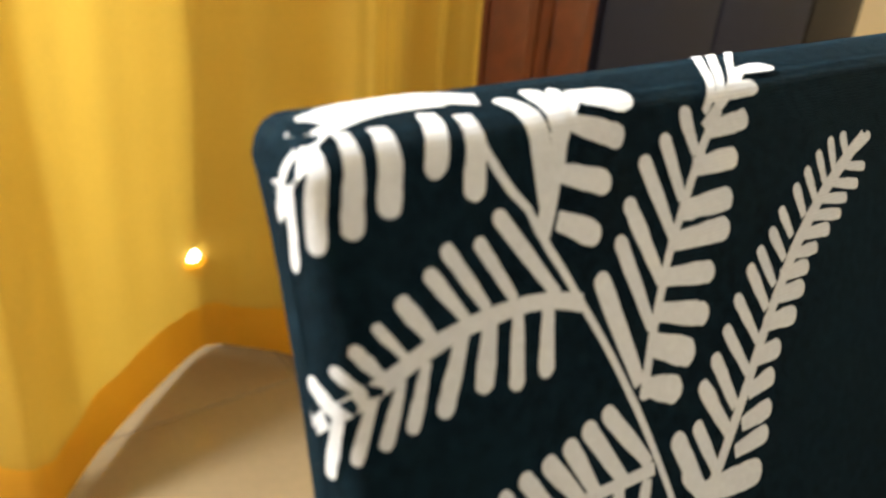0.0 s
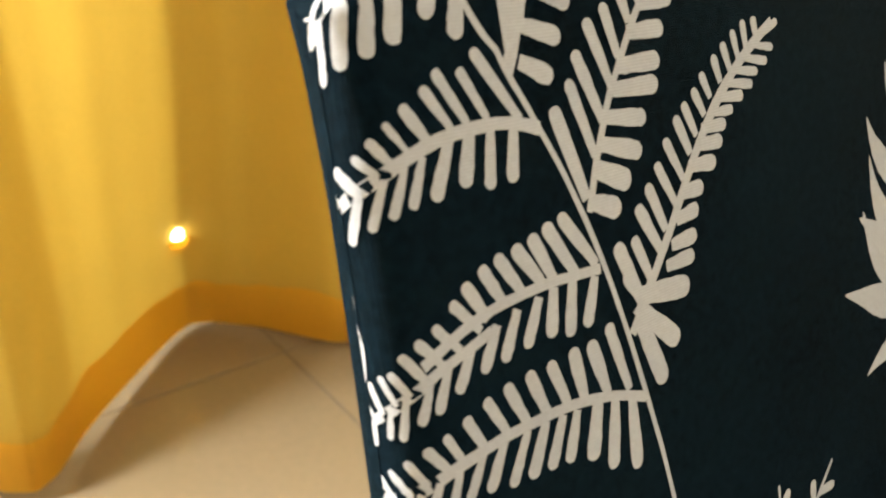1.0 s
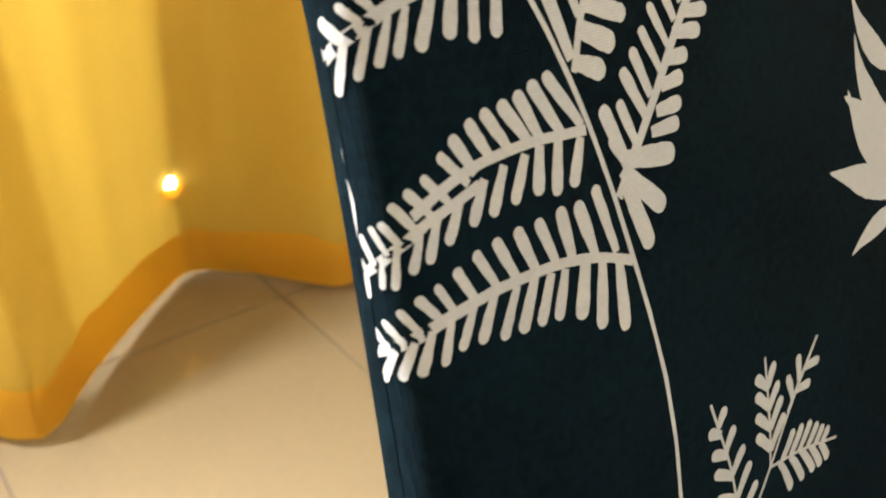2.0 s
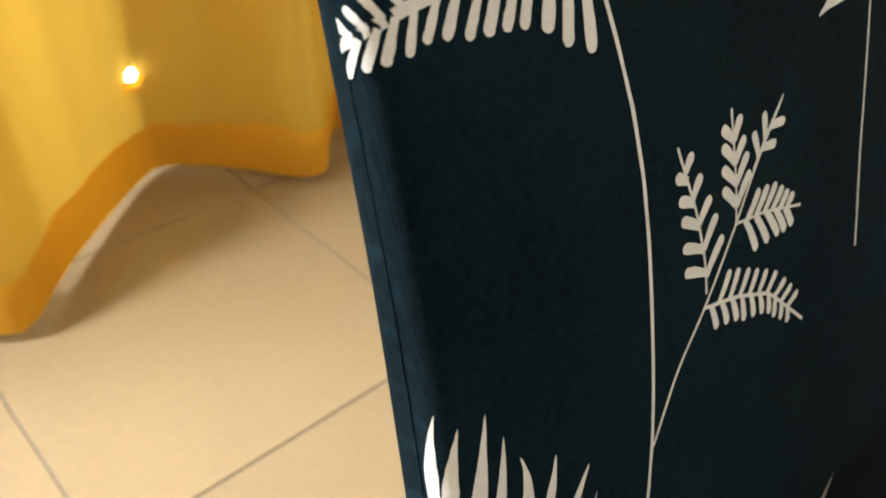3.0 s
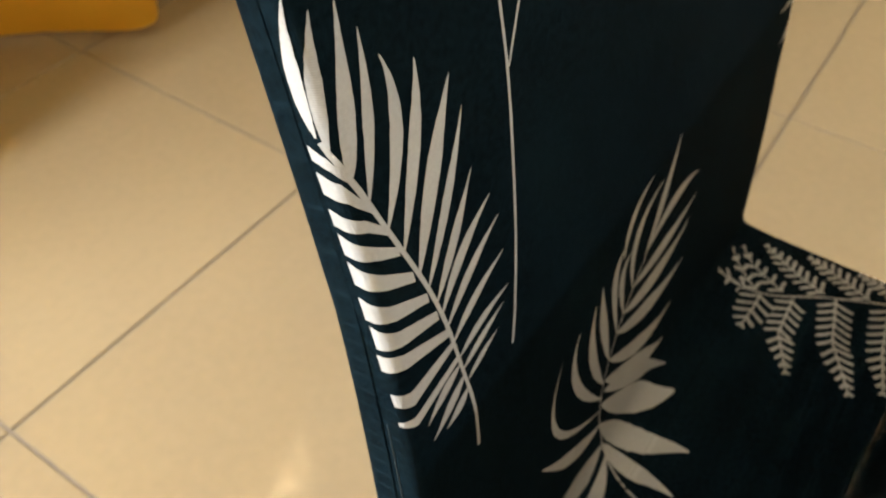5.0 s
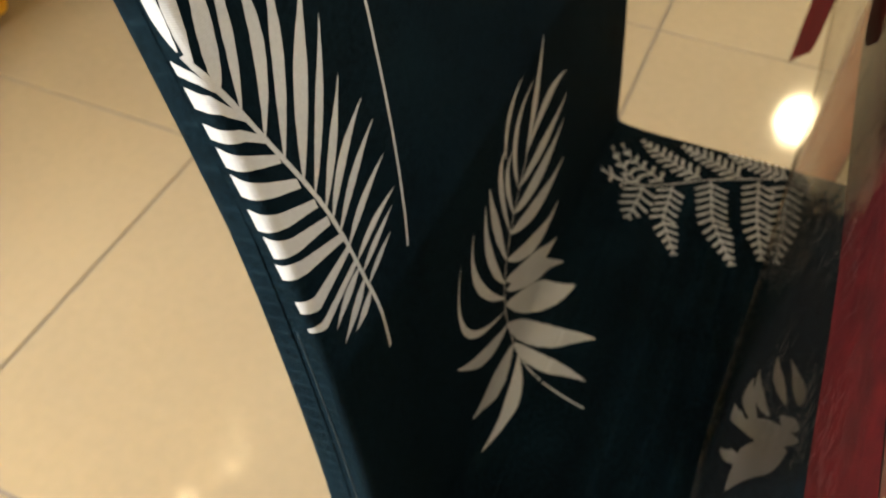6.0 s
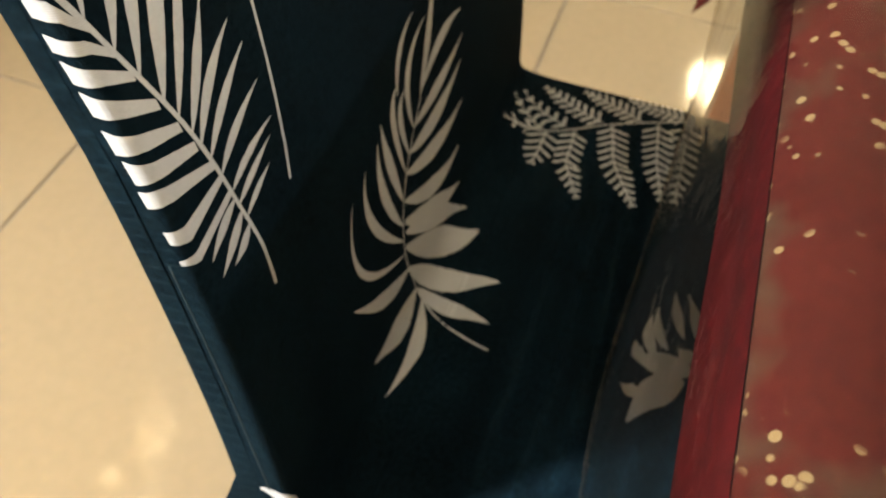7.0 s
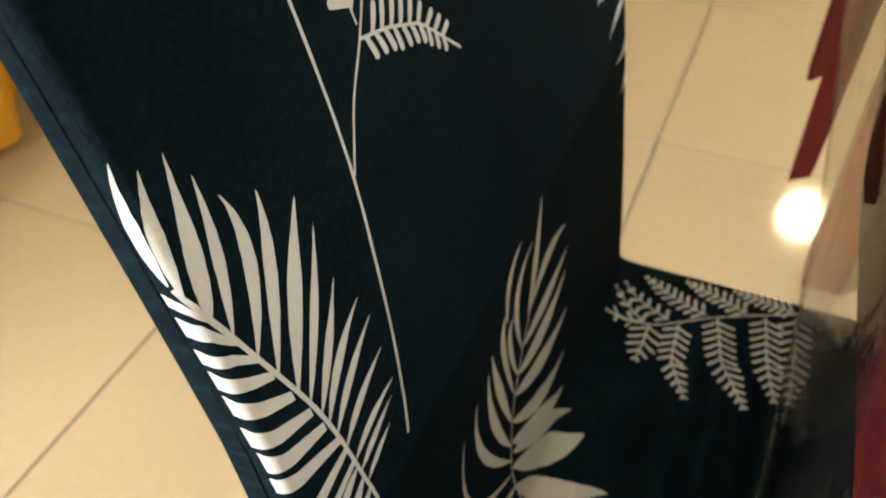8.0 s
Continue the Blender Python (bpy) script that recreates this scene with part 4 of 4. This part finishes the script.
HANG = Vector((-0.145, 0.775, 0.235))
drop_light = holder("hanging_bulb", "small lit bulb on a thin wire before the curtain", "light bulb")
part("bulb", ball(HANG, 0.016), glow("white_bulb", (1.0, 0.93, 0.75), 13), drop_light)
# added cup, no real part: keeps the bulb's reflection off the glossy floor
part("holder", tube([HANG + Vector((0, -0.004, -0.024)), HANG + Vector((0, -0.004, -0.018)), HANG + Vector((0, -0.004, -0.006))], [0.008, 0.02, 0.027], 16), HEM, drop_light, "added yellow cup that hides the bulb from the floor")
part("cap", tube([HANG + Vector((0, 0, 0.012)), HANG + Vector((0, 0, 0.03))], 0.007, 10), WIRE, drop_light)
part("wire", tube([HANG + Vector((0, 0, 0.03)), HANG + Vector((-0.002, -0.03, 0.6)), HANG + Vector((0.0, -0.07, 1.4)), HANG + Vector((0, -0.075, 2.225))], 0.0015, 5), WIRE, drop_light)

string = holder("string_light", "looped string of tiny warm bulbs on the yellow curtain", "string light")
run = [Vector((-0.10 + 0.04 * k, 0.57, 2.06 - 0.24 * math.cos(k * 0.82))) for k in range(21)]
part("cord", tube(run, 0.0015, 5), WIRE, string)
rng = random.Random(4)
for k in range(17):
    p = run[int(rng.random() * 20)].lerp(run[int(rng.random() * 20)], 0.12)
    part("tiny_bulb", ball(p + Vector((rng.uniform(-0.06, 0.06), rng.uniform(-0.01, 0.0), rng.uniform(-0.04, 0.04))), 0.0045, rings=5), SPARK, string)

# ---- lamps ----
tube_light = holder("tube_light", "white fluorescent tube light on the wall", "lamp")
part("fitting", block(-1.60, 0.38, 2.05, -1.55, 1.02, 2.11, 0.006), CHROME, tube_light)
part("glass_tube", tube([(-1.525, 0.41, 2.08), (-1.525, 0.70, 2.08), (-1.525, 0.99, 2.08)], 0.014, 12), TUBE_GLASS, tube_light)
globe = holder("globe_lamp", "glowing warm globe lamp on a long wall arm", "lamp")
part("globe", ball(BULB_AT, 0.11, rings=14), BULB_GLASS, globe)
part("arm", tube([(BULB_AT[0], BULB_AT[1], 2.09), (BULB_AT[0] + 0.1, BULB_AT[1], 2.2), (4.2, BULB_AT[1], 2.22)], 0.012, 8), CHROME, globe)
far_tube = holder("tube_light", "fluorescent tube light on the far cream wall", "lamp")
part("fitting", block(-0.30, -3.6, 1.97, 0.90, -3.54, 2.03, 0.006), CHROME, far_tube)
part("glass_tube", tube([(-0.26, -3.51, 2.0), (0.3, -3.51, 2.0), (0.86, -3.51, 2.0)], 0.014, 12), TUBE_GLASS, far_tube)

# ---- things beyond the curtain ----
wardrobe = holder("wooden_wardrobe", "reddish-brown varnished wooden wardrobe beside the yellow curtain", "wardrobe")
part("body", block(0.46, 0.72, 0.06, 0.84, 1.05, 1.9, 0.006), WOOD, wardrobe)
part("plinth", block(0.48, 0.74, 0.0, 0.82, 1.05, 0.058), BLACK, wardrobe)
for x0, x1 in ((0.465, 0.647), (0.653, 0.835)):
    door = part("door", block(x0, 0.70, 0.075, x1, 0.718, 1.89, 0.004), WOOD, wardrobe)
    part("raised_panel", block(x0 + 0.035, 0.692, 0.14, x1 - 0.035, 0.6995, 0.86, 0.004), WOOD, door)
    part("handle", tube([(x0 + (0.16 if x0 < 0.6 else 0.02), 0.685, 0.95), (x0 + (0.16 if x0 < 0.6 else 0.02), 0.68, 1.0), (x0 + (0.16 if x0 < 0.6 else 0.02), 0.685, 1.05)], 0.005, 8), CHROME, door)
cupboard = holder("steel_cupboard", "dark slate-blue painted steel cupboard beside the wooden wardrobe", "cupboard")
part("body", block(0.86, 0.72, 0.05, 1.80, 1.05, 1.85, 0.012, segments=3), BLUE, cupboard)
for x0, x1 in ((0.868, 1.326), (1.334, 1.792)):
    door = part("door", block(x0, 0.702, 0.07, x1, 0.719, 1.84, 0.006), BLUE, cupboard)
    part("handle", block(x1 - 0.05 if x0 < 1 else x0 + 0.03, 0.69, 0.98, x1 - 0.03 if x0 < 1 else x0 + 0.05, 0.7015, 1.12, 0.004), CHROME, door)
for x in (0.90, 1.76):
    for y in (0.76, 1.01):
        part("foot", tube([(x, y, 0), (x, y, 0.052)], 0.018, 10), BLACK, cupboard)
stand = holder("side_stand", "tall black wooden stand against the cream wall", "stand")
part("body", block(1.84, 0.72, 0.0, 2.14, 1.05, 1.3, 0.006), BLACK, stand)
part("top", block(1.83, 0.70, 1.302, 2.15, 1.05, 1.33, 0.005), BLACK, stand)

# ---- floor tiles ----
tile_bm = block(-0.298, -0.298, -0.003, 0.298, 0.298, 0.0)
bmesh.ops.bevel(tile_bm, geom=[e for e in tile_bm.edges if all(v.co.z > -0.001 for v in e.verts)], offset=0.0012, segments=1, affect="EDGES")
tile_data = bpy.data.meshes.new("tile")
tile_bm.to_mesh(tile_data)
tile_bm.free()
tile_data.materials.append(TILE)
for i in range(-3, 7):
    for j in range(-6, 2):
        ob = new("tile", tile_data)
        ob.parent = floor
        ob.location = (0.6 * i + 0.3, 0.6 * j + 0.3, 0.0)
